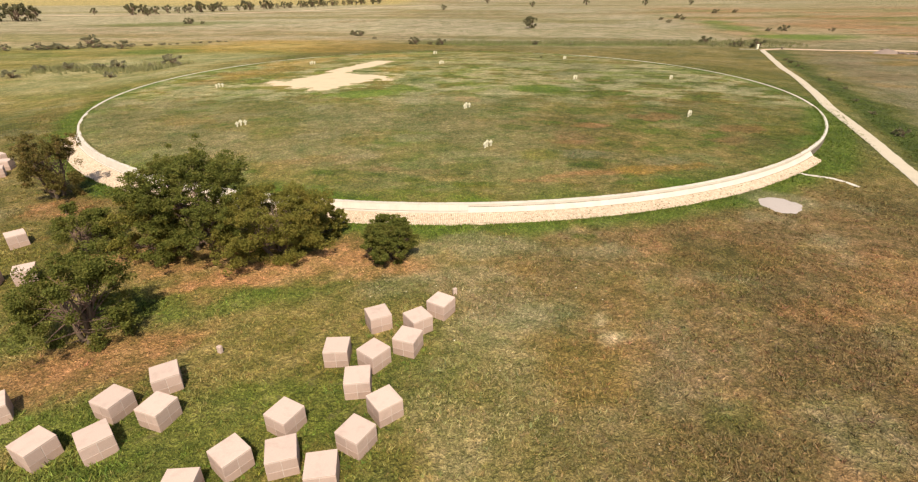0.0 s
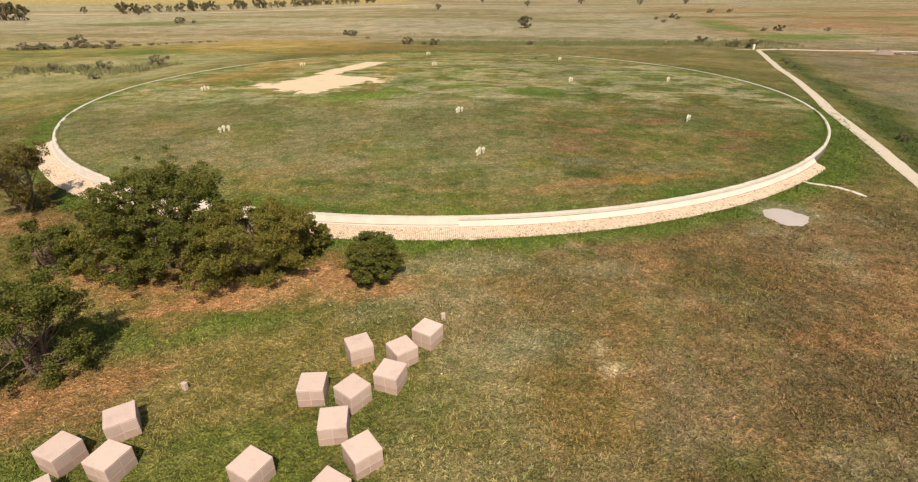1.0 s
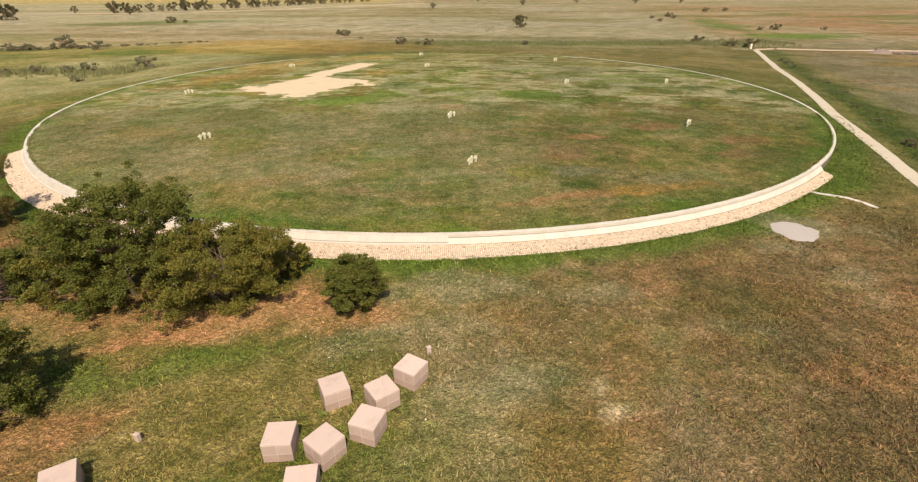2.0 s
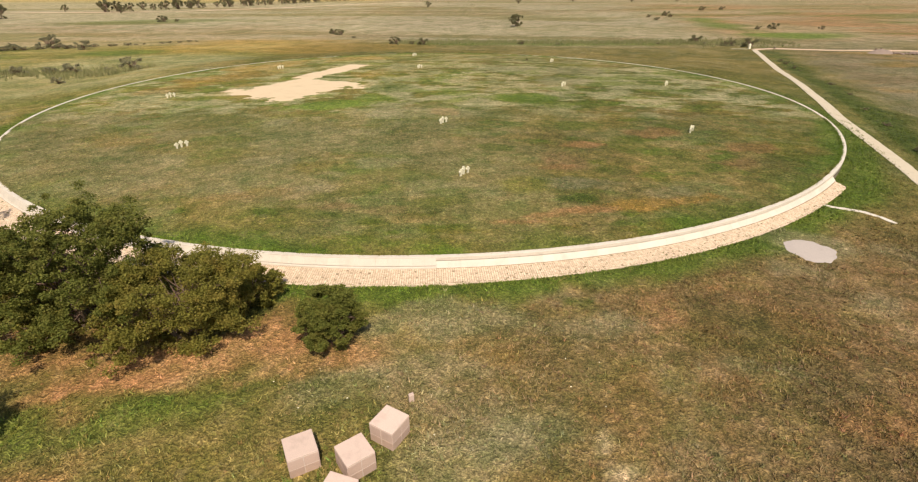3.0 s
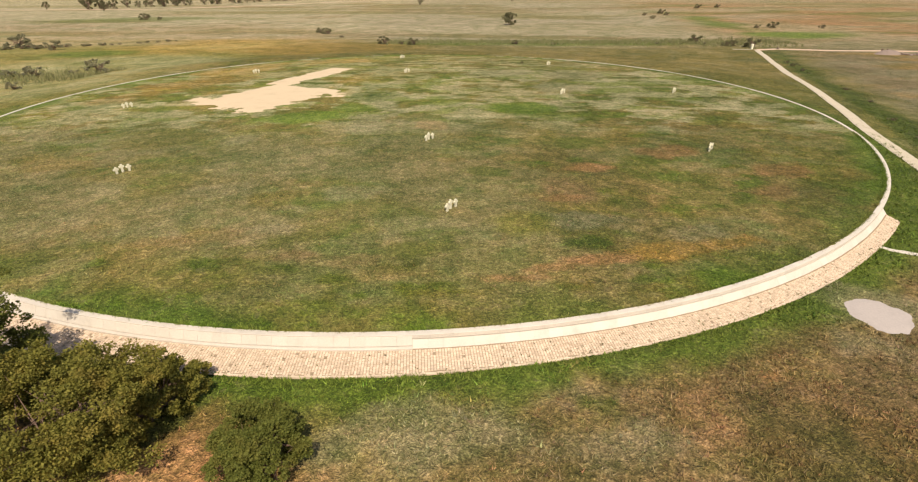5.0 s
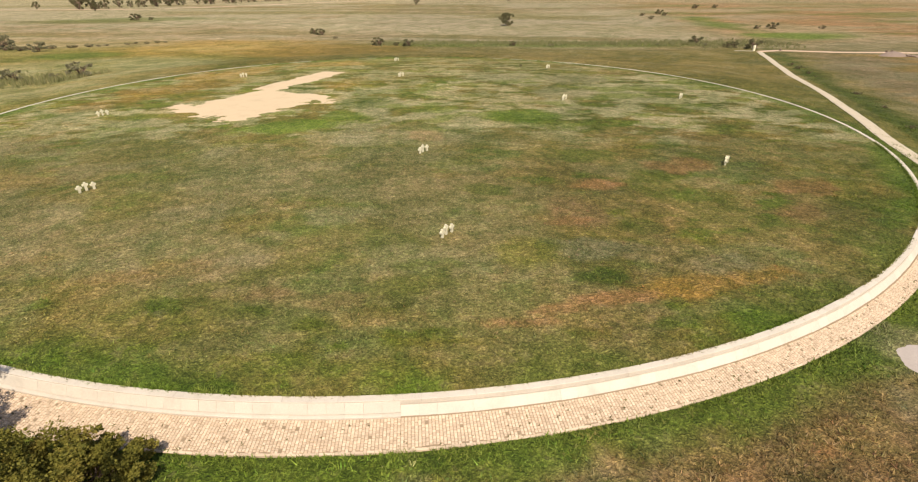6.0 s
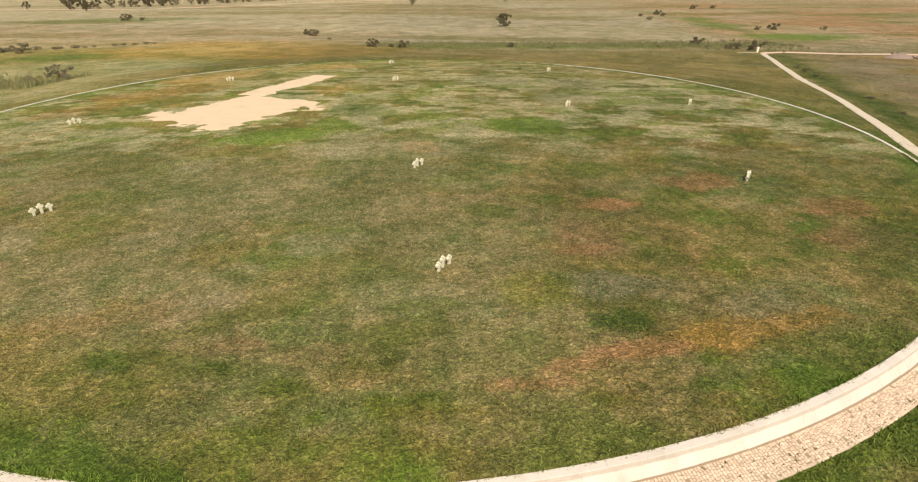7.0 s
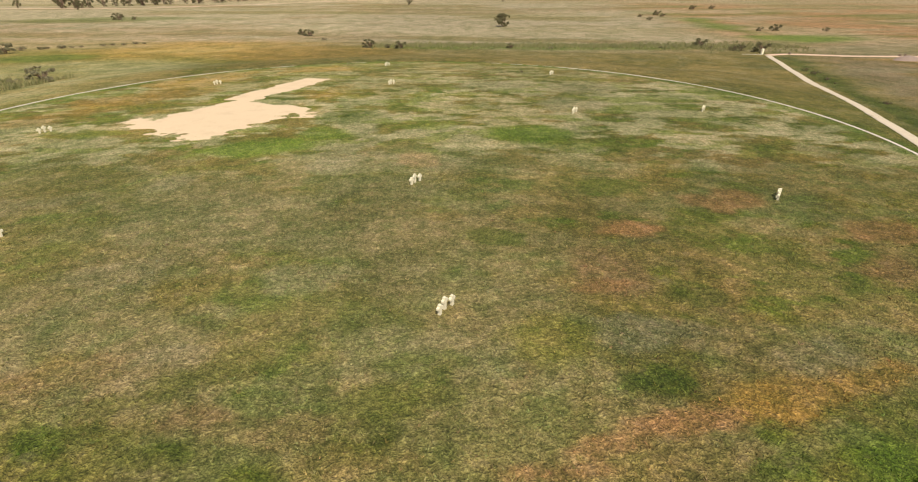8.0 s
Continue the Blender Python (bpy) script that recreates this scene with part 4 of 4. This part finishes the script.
def scatter(master, rows):
    for x, y, s, turn in rows:
        copy_thing(master, stand(x, y, turn) @ Matrix.Diagonal((s, s, s * 0.95, 1)))


scatter(dark_shrub, [(-8.0, 261.5, 0.9, 40), (-13.5, 263.0, 0.5, 80), (-58.5, 326.0, 1.0, 10), (-64.0, 334.0, 0.9, 70), (125.5, 272.0, 1.1, 20),
                     (132.0, 256.0, 0.7, 60), (141.0, 251.0, 1.2, 15), (135.0, 257.0, 0.8, 75), (215.0, 357.0, 1.2, 50), (203.0, 354.0, 0.7, 20), (243.0, 352.0, 0.7, 80),
                     (212.0, 527.0, 1.3, 35), (208.0, 505.0, 0.9, 10), (186.0, 500.0, 0.8, 15), (176.0, 455.0, 0.8, 60), (-221.5, 452.0, 1.5, 25), (-213.0, 456.0, 0.7, 60),
                     (116.5, 180.0, 0.28, 10), (120.5, 191.0, 0.36, 40), (124.0, 200.0, 0.3, 70), (70.8, 79.0, 0.40, 30), (38.0, 262.0, 0.6, 0), (26.0, 166.0, 0.16, 0), (300.0, 640.0, 1.4, 0), (330.0, 655.0, 1.2, 30)])
scatter(grey_shrub, [(-112.0, 174.0, 0.8, 20), (-118.0, 173.0, 0.6, 90), (-126.0, 171.0, 0.7, 45), (-134.0, 168.0, 0.6, 120), (-102.0, 175.5, 0.4, 10), (-100.0, 150.0, 0.5, 35), (-131.0, 153.0, 0.7, 35)])
ditch = random.Random(21)
for x, y, size in ((-184.5, 247, 0.75), (-179.0, 260, 1.35), (-172.0, 256, 0.6), (-156.0, 248, 0.95), (-166.0, 252, 0.5), (-192.0, 244, 0.8), (-204.0, 240, 0.7)):
    copy_thing(grey_shrub, stand(x, y, ditch.uniform(0, 360)) @ Matrix.Diagonal((size, size, size * 1.1, 1)))
for k in range(22):
    s = k / 21
    x, y = -196 + 72 * s + ditch.uniform(-2, 2), 243 + 28 * s + 16 * s ** 3 + ditch.uniform(-2, 2)
    size = ditch.uniform(0.28, 0.55) * (1.1 - 0.6 * s)
    copy_thing(ditch.choice((grey_shrub, grey_shrub, dark_shrub)), stand(x, y, ditch.uniform(0, 360)) @ Matrix.Diagonal((size * 1.6, size * 1.6, size, 1)))
for k in range(9):
    x = -45 + 165 * k / 8 + ditch.uniform(-7, 7)
    size = ditch.uniform(0.14, 0.3)
    copy_thing(grey_shrub, stand(x, 266 + ditch.uniform(-3, 12) + (25 if x < -25 else 0), ditch.uniform(0, 360)) @ Matrix.Diagonal((size * 1.5, size * 1.5, size, 1)))
for k in range(7):
    y = 70 + 120 * k / 6 + ditch.uniform(-7, 7)
    size = ditch.uniform(0.10, 0.20)
    copy_thing(dark_shrub, stand(57.1 + 0.444 * (y - 60) + ditch.uniform(4.5, 9), y, ditch.uniform(0, 360)) @ Matrix.Diagonal((size * 1.8, size * 1.8, size, 1)))

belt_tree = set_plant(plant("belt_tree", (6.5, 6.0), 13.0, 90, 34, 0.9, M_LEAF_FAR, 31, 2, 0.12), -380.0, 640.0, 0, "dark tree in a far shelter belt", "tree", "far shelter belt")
belt_rng = random.Random(12)
for k in range(52):
    s = k / 51
    x, y = -376 + 209 * s, 641 + 547 * s ** 1.3
    if belt_rng.random() < 0.12:
        continue
    size = belt_rng.uniform(0.5, 1.05)
    copy_thing(belt_tree, stand(x + belt_rng.uniform(-4, 4), y + belt_rng.uniform(-12, 12), belt_rng.uniform(0, 360)) @ Matrix.Diagonal((size, size, size, 1)))
for x, y, s in ((-436, 500, 0.9), (-428, 506, 1.15), (-420, 498, 1.0), (-412, 507, 1.2), (-404, 502, 1.1), (-396, 506, 1.2), (-389, 503, 0.9), (-424, 640, 0.6), (-340, 600, 0.4), (120, 900, 0.7), (-20, 760, 0.6), (330, 980, 0.8), (420, 1000, 0.7), (240, 1040, 0.9), (60, 1150, 0.9)):
    copy_thing(belt_tree, stand(x, y, belt_rng.uniform(0, 360)) @ Matrix.Diagonal((s, s, s, 1)))


# ---- reeds: tall thin blades in a band along the ditch ----
def blade_field(name, x, y, tall, width, lean, mat, rng, blades, cols=None, ground_z=None):
    """Upright tapering blades at the given places, one mesh of kind stuff."""
    n = len(x) * blades
    bx, by = np.repeat(x, blades) + rng.normal(0, 0.5, n) * np.repeat(tall, blades) * 0.5, np.repeat(y, blades) + rng.normal(0, 0.5, n) * np.repeat(tall, blades) * 0.5
    bz = np.where(np.hypot(bx - CX, by - CY) < R_IN + 0.45, lawn(bx, by), land(bx, by)) - 0.02
    if ground_z is not None:
        bz = np.array([ground_z(u, v) for u, v in zip(bx, by)]) - 0.01
    a = rng.uniform(0, 2 * math.pi, n)
    h, w = np.repeat(tall, blades) * rng.uniform(0.6, 1.25, n), np.repeat(width, blades)
    lx, ly = rng.normal(0, lean, n) * h, rng.normal(0, lean, n) * h
    v = np.stack([np.stack([bx - np.cos(a) * w, by - np.sin(a) * w, bz], 1), np.stack([bx + np.cos(a) * w, by + np.sin(a) * w, bz], 1), np.stack([bx + lx, by + ly, bz + h], 1)], 1).reshape(-1, 3)
    me = raw(name, v, np.arange(n * 3).reshape(-1, 3), mat)
    if cols is not None:
        paint(me, np.repeat(np.repeat(cols, blades, 0), 3, 0))
    return new(name, me)


reed_rng = np.random.default_rng(4)
rx = np.concatenate([reed_rng.uniform(-20, 122, 1500), reed_rng.uniform(118, 168, 500), reed_rng.uniform(-138, -92, 500)])
ry = np.concatenate([reed_rng.normal(272, 5, 1500), reed_rng.normal(270, 9, 500), reed_rng.normal(172, 6, 500)])
tagged(blade_field("reeds", rx, ry, reed_rng.uniform(0.6, 1.5, 2500), np.full(2500, 0.13), 0.12, M_REED, reed_rng, 7), "band of pale green reeds along the ditch", "reeds", kind="stuff")


# ---- grass tufts on the near ground ----
def tufts():
    rng = np.random.default_rng(9)
    n = 260000
    y = 14 + 176 * rng.uniform(0, 1, n) ** 1.9
    before = rng.uniform(0, 1, n) < 0.10
    y = np.where(before, 14 - 40 * rng.uniform(0, 1, n) ** 2.2, y)
    y = y - np.abs(rng.normal(0, 6, n)) * smooth(34, 14, y)
    x = 2 + rng.uniform(-1, 1, n) * (26 + 0.75 * np.maximum(0, y - 14)) * (1 + 0.55 * rng.uniform(0, 1, n) ** 3)
    r, ang = np.hypot(x - CX, y - CY), np.arctan2(y - CY, x - CX)
    ok = ((r < R_IN - 0.1) | (r > np.where((ang > APRON_A) & (ang < APRON_B), R_IN + 2.2 + 0.70 * np.clip((-55 - np.degrees(ang)) / 35, 0, 2), R_IN + 0.6))) & (clay_field(x, y) < -0.12)
    ok &= ~((y > 95) & (sand_field(x, y) > -0.5))
    ok &= np.abs(x - 57.3 - 0.444 * (y - 60)) > 1.5
    for bx_, by_, _ in BLOCKS:
        ok &= np.hypot(x - bx_, y - by_) > 0.85
    x, y = x[ok], y[ok]
    col = tint(x, y)
    lush = np.clip((col[:, 1] / col[:, 0] - 0.85) / 0.7, 0, 1)
    bare = np.clip((col[:, 0] - 0.27) / 0.1, 0, 1)
    keep = rng.uniform(0, 1, len(x)) > 0.9 * bare
    x, y, col, lush = x[keep], y[keep], col[keep], lush[keep]
    tall = (0.05 + 0.07 * lush + 0.10 * smooth(0.4, 0.7, fbm(x, y, 3, 301, 3))) * rng.uniform(0.6, 1.5, len(x)) * np.where(np.hypot(x - CX, y - CY) < R_IN, 0.8, 1.15)
    jitter = rng.uniform(0.7, 1.5, (len(x), 1)) * (1 + rng.normal(0, 0.06, (len(x), 3)))
    return tagged(blade_field("grass_tufts", x, y, tall, 0.016 + 0.11 * tall, 0.6, M_BLADE, rng, 3, col * jitter), "short dry and green grass tufts", "grass", kind="stuff")


tufts()


def tussocks():
    """Taller bunches of dry and green blades, closer together in some stretches, and longer grass round the granite blocks."""
    rng = np.random.default_rng(29)
    n = 36000
    y = 12 + 95 * rng.uniform(0, 1, n) ** 1.5
    x = 2 + rng.uniform(-1, 1, n) * (24 + 0.70 * (y - 12))
    r, ang = np.hypot(x - CX, y - CY), np.arctan2(y - CY, x - CX)
    kerb = np.where((ang > APRON_A - 0.02) & (ang < APRON_B + 0.02), R_IN + 4.2, R_IN + 0.9)
    ok = ((r < R_IN - 0.3) | (r > kerb)) & (clay_field(x, y) < -0.25) & (np.abs(x - 57.3 - 0.444 * (y - 60)) > 1.8)
    ok &= (fbm(x, y, 2.6, 311, 4) > 0.42) & ~((y > 95) & (sand_field(x, y) > -0.6))
    for bx_, by_, _ in BLOCKS:
        ok &= np.hypot(x - bx_, y - by_) > 1.15
    x, y = x[ok], y[ok]
    foot = [(bx_ + d * math.cos(q), by_ + d * math.sin(q)) for bx_, by_, _ in BLOCKS for q, d in zip(rng.uniform(0, 2 * math.pi, 26), rng.uniform(1.0, 1.45, 26))]
    fx, fy = np.array(foot).T
    x, y, green = np.append(x, fx), np.append(y, fy), np.append(np.zeros(len(x)), np.ones(len(fx)))
    col = tint(x, y)
    bare = np.clip((col[:, 0] - 0.25) / 0.1, 0, 1)
    keep = rng.uniform(0, 1, len(x)) > 0.95 * bare * (1 - green)
    x, y, col, green = x[keep], y[keep], col[keep], green[keep]
    col = mix(col, GREEN * 1.1, green * 0.8)
    tall = rng.uniform(0.10, 0.24, len(x)) * np.where(np.hypot(x - CX, y - CY) < R_IN, 0.75, 1.0)
    col = col * rng.uniform(0.65, 1.35, (len(x), 1)) * (1 + rng.normal(0, 0.08, (len(x), 3)))
    return tagged(blade_field("tussocks", x, y, tall, 0.012 + 0.12 * tall, 0.75, M_BLADE, rng, 9, np.clip(col, 0.01, 0.6)), "uneven bunches of taller grass and weeds", "grass", kind="stuff")


tussocks()


def overhang():
    """Longer grass leaning over the inner edge of the coping, and sprouting along the kerb."""
    rng = np.random.default_rng(19)
    n = 16000
    a = rng.uniform(math.radians(-160), math.radians(-20), n)
    kerb = np.array([apron_r(v) for v in a])
    r = np.where(rng.uniform(0, 1, n) < 0.6, R_IN + 0.05 - np.abs(rng.normal(0, 0.16, n)), kerb + 0.05 + np.abs(rng.normal(0, 0.4, n)))
    ok = (fbm(a * R_IN, r * 0, 1.6, 61, 3) > 0.40) & ((r < R_IN + 0.2) | ((a > APRON_A) & (a < APRON_B)))
    a, r = a[ok], r[ok]
    x, y = CX + r * np.cos(a), CY + r * np.sin(a)
    sample = np.where(r < R_IN + 0.2, np.minimum(r, R_IN - 0.3), r + 1.0)
    col = tint(CX + sample * np.cos(a), CY + sample * np.sin(a)) * rng.uniform(0.8, 1.4, (len(a), 1))
    tagged(blade_field("edge_grass", x, y, rng.uniform(0.08, 0.24, len(a)), np.full(len(a), 0.035), 0.6, M_BLADE, rng, 4, col), "ragged grass along the edges of the stonework", "grass", kind="stuff")


overhang()


def apron_height(x, y):
    return apron_z(math.hypot(x - CX, y - CY), math.atan2(y - CY, x - CX)) + 0.01


def weeds():
    rng = np.random.default_rng(23)
    n = 240
    a = rng.uniform(APRON_A + 0.05, APRON_B - 0.03, n)
    r = np.array([FOOT_R + 0.1 + (apron_r(v) - FOOT_R - 0.25) * s for v, s in zip(a, rng.uniform(0, 1, n) ** 0.8)])
    col = (GREEN * 0.45 + BROWN * 0.25) * rng.uniform(0.6, 1.4, (n, 1))
    tagged(blade_field("joint_weeds", CX + r * np.cos(a), CY + r * np.sin(a), rng.uniform(0.05, 0.13, n), np.full(n, 0.03), 0.7, M_BLADE, rng, 7, col, apron_height), "small dark weeds in the joints of the setts", "weeds", kind="stuff")


weeds()


# ---- small things at the road end and in the grass ----
def rough_stone(bm, at, size, rng, flat=0.7):
    res = bmesh.ops.create_icosphere(bm, subdivisions=1, radius=1.0)
    for v in res["verts"]:
        k = rng.uniform(0.75, 1.2)
        v.co = Vector((v.co.x * size * k, v.co.y * size * k * 0.85, v.co.z * size * k * flat + size * flat * 0.55)) + Vector(at)


end_post = tagged(marker_post(), "white stone marker at the end of the road", "post")
end_post.data.materials[0] = M_CROSS
end_post.matrix_basis = stand(136.6, 244.2, 15) @ Matrix.Diagonal((3.2, 3.2, 4.2, 1))
bm = bmesh.new()
rub = random.Random(8)
for k in range(45):
    x, y = 193 + rub.gauss(0, 4.5), 222.5 + rub.gauss(0, 1.6)
    rough_stone(bm, (x, y, float(land(x, y)) + rub.uniform(0, 0.5)), rub.uniform(0.3, 0.75), rub)
me = bpy.data.meshes.new("rubble_heap")
bm.to_mesh(me)
bm.free()
me.materials.append(M_RUBBLE)
tagged(new("rubble_heap", me), "heap of pale broken stone beside the track", "rubble", kind="stuff")
hx, hy = np.linspace(-7, 7, 40), np.linspace(-4, 4, 24)
heap = grid_mesh("earth_heap", hx, hy, lambda u, v: 1.7 * np.clip(1 - (u / 6.4) ** 2 - (v / 3.6) ** 2, -0.2, 1) * (0.75 + 0.5 * fbm(u, v, 2.5, 401, 4)) - 0.15, M_RUBBLE)
tagged(new("earth_heap", heap), "low grey-brown heap of earth near the track", "earth heap").matrix_basis = stand(182, 226, 10)
for k, (x, y) in enumerate(((147.0, 242.5), (187.5, 236.0), (190.0, 236.4))):
    bm = bmesh.new()
    slab(bm, 0.7, 0.7, 1.1, (0, 0, -0.2), 0.06, 0.03, random.Random(k))
    me = bpy.data.meshes.new("track_bollard")
    bm.to_mesh(me)
    bm.free()
    me.materials.append(M_JOINT)
    tagged(new("track_bollard", me), "dark squat bollard beside the reddish track", "bollard", "bollards along the track").matrix_basis = stand(x, y, 20 * k)
loose = random.Random(15)
for k in range(16):
    x, y = loose.uniform(-20, 14), loose.uniform(16, 36)
    if any(math.hypot(x - bx, y - by) < 1.4 for bx, by, _ in BLOCKS):
        continue
    bm = bmesh.new()
    rough_stone(bm, (0, 0, -0.02), loose.uniform(0.04, 0.08), loose, 0.6)
    me = bpy.data.meshes.new("field_stone")
    bm.to_mesh(me)
    bm.free()
    me.materials.append(M_CROSS)
    tagged(new("field_stone", me), "small pale loose stone lying in grass", "stone", "loose stones").matrix_basis = stand(x, y, loose.uniform(0, 360))

# ---- pieces of the ring wall and of the apron ----
ring_pieces("coping_block", coping_meshes, [(2 * k + 1) * HALF_COPING for k in range(296)], wall, 0.006)
mid_angle = math.radians(-88.3)
slab_half = 0.5 / (R_IN + 0.6)
left_slabs = [raw("face_slab", *arc_block(R_IN + 0.30, R_IN + 0.72, FOOT_Z + 0.17, Z_TOP - 0.10, slab_half - 0.004 / R_IN, R_IN + 0.49, 30 + k), M_COPING) for k in range(4)]
right_slabs = [raw("face_slab", *arc_block(R_IN + 0.30, R_IN + 0.91, FOOT_Z - 0.10, Z_TOP - 0.375, slab_half - 0.003 / R_IN, R_IN + 0.50, 40 + k), M_COPING) for k in range(4)]
plinths = [raw("plinth_block", *arc_block(R_IN + 0.30, R_IN + 0.92, FOOT_Z - 0.15, FOOT_Z + 0.11, slab_half - 0.003 / R_IN, None, 50 + k), M_COPING) for k in range(4)]
angles = np.arange(APRON_A + slab_half, APRON_B, 2 * slab_half)
ring_pieces("face_slab", left_slabs, [a for a in angles if a < mid_angle], wall, 0.003)
ring_pieces("plinth_block", plinths, [a for a in angles if a < mid_angle], wall, 0.003)
ring_pieces("face_slab", right_slabs, [a for a in angles if a >= mid_angle], wall, 0.003)


def sett_mesh(seed, lx, ly, h):
    """A small worn sett: a block with a chamfered, uneven top."""
    rng = random.Random(seed)
    c = 0.028
    low = [(sx * lx / 2, sy * ly / 2, -0.06) for sx, sy in ((-1, -1), (1, -1), (1, 1), (-1, 1))]
    mid_ = [(x, y, h - c) for x, y, _ in low]
    top = [(x * (1 - 2 * c / lx) + rng.uniform(-.012, .012), y * (1 - 2 * c / ly) + rng.uniform(-.012, .012), h + rng.uniform(-.010, .010)) for x, y, _ in low]
    faces = [(8, 9, 10, 11)]
    for a in (0, 4):
        faces += [(a + i, a + (i + 1) % 4, a + 4 + (i + 1) % 4, a + 4 + i) for i in range(4)]
    return low + mid_ + top, faces


SETT_T, SETT_L = 0.185, 0.165
rows = int((APRON_B - APRON_A) * (R_IN + 1.6) / SETT_T)
order = sorted(range(rows), key=lambda k: abs(APRON_A + (k + 0.5) / rows * (APRON_B - APRON_A) - math.radians(-86)))
near_rows = set(order[:27])
sett_rng = random.Random(77)
sett_kinds = [sett_mesh(k, SETT_L * (0.72 + 0.09 * k) - 0.016, SETT_T - 0.030, 0.03) for k in range(8)]
sett_data = [raw("sett", v, f, M_COBBLE) for v, f in sett_kinds]
all_v, all_f = [], []
for k in range(rows):
    a = APRON_A + (k + 0.5) / rows * (APRON_B - APRON_A)
    outer = apron_r(a) - 0.12
    slope = math.atan2(APRON_Z - FOOT_Z, outer - FOOT_R)
    r = FOOT_R + 0.03
    while r < outer - 0.10:
        kind = sett_rng.randrange(8)
        ln = SETT_L * (0.72 + 0.09 * kind)
        mid_r = r + ln / 2
        r += ln
        if sett_rng.random() < 0.014:
            continue
        m = (Matrix.Translation((CX + mid_r * math.cos(a), CY + mid_r * math.sin(a), apron_z(mid_r, a) + sett_rng.uniform(-0.022, 0.012)))
             @ Matrix.Rotation(a + sett_rng.uniform(-0.11, 0.11), 4, "Z") @ Matrix.Rotation(-slope, 4, "Y"))
        if k in near_rows:
            child("sett", sett_data[kind], apron, m)
        else:
            base = len(all_v)
            all_v += [tuple(m @ Vector(p)) for p in sett_kinds[kind][0]]
            all_f += [tuple(base + i for i in f) for f in sett_kinds[kind][1]]
tagged(child("setts", raw("setts", all_v, all_f, M_COBBLE), apron), kind="stuff")
kerb_half = 0.4 / (R_IN + 2.5)
bm = bmesh.new()
slab(bm, 0.14, 0.79, 0.34, (0, 0, -0.31), 0.02, 0.008, random.Random(2))
kerb_mesh = bpy.data.meshes.new("kerb_stone")
bm.to_mesh(kerb_mesh)
bm.free()
kerb_mesh.materials.append(M_COBBLE)
for a in np.arange(APRON_A + kerb_half, APRON_B, 2 * kerb_half):
    child("kerb_stone", kerb_mesh, apron, Matrix.Translation((CX + (apron_r(a) - 0.06) * math.cos(a), CY + (apron_r(a) - 0.06) * math.sin(a), APRON_Z + sett_rng.uniform(-0.015, 0.01))) @ Matrix.Rotation(a, 4, "Z"))
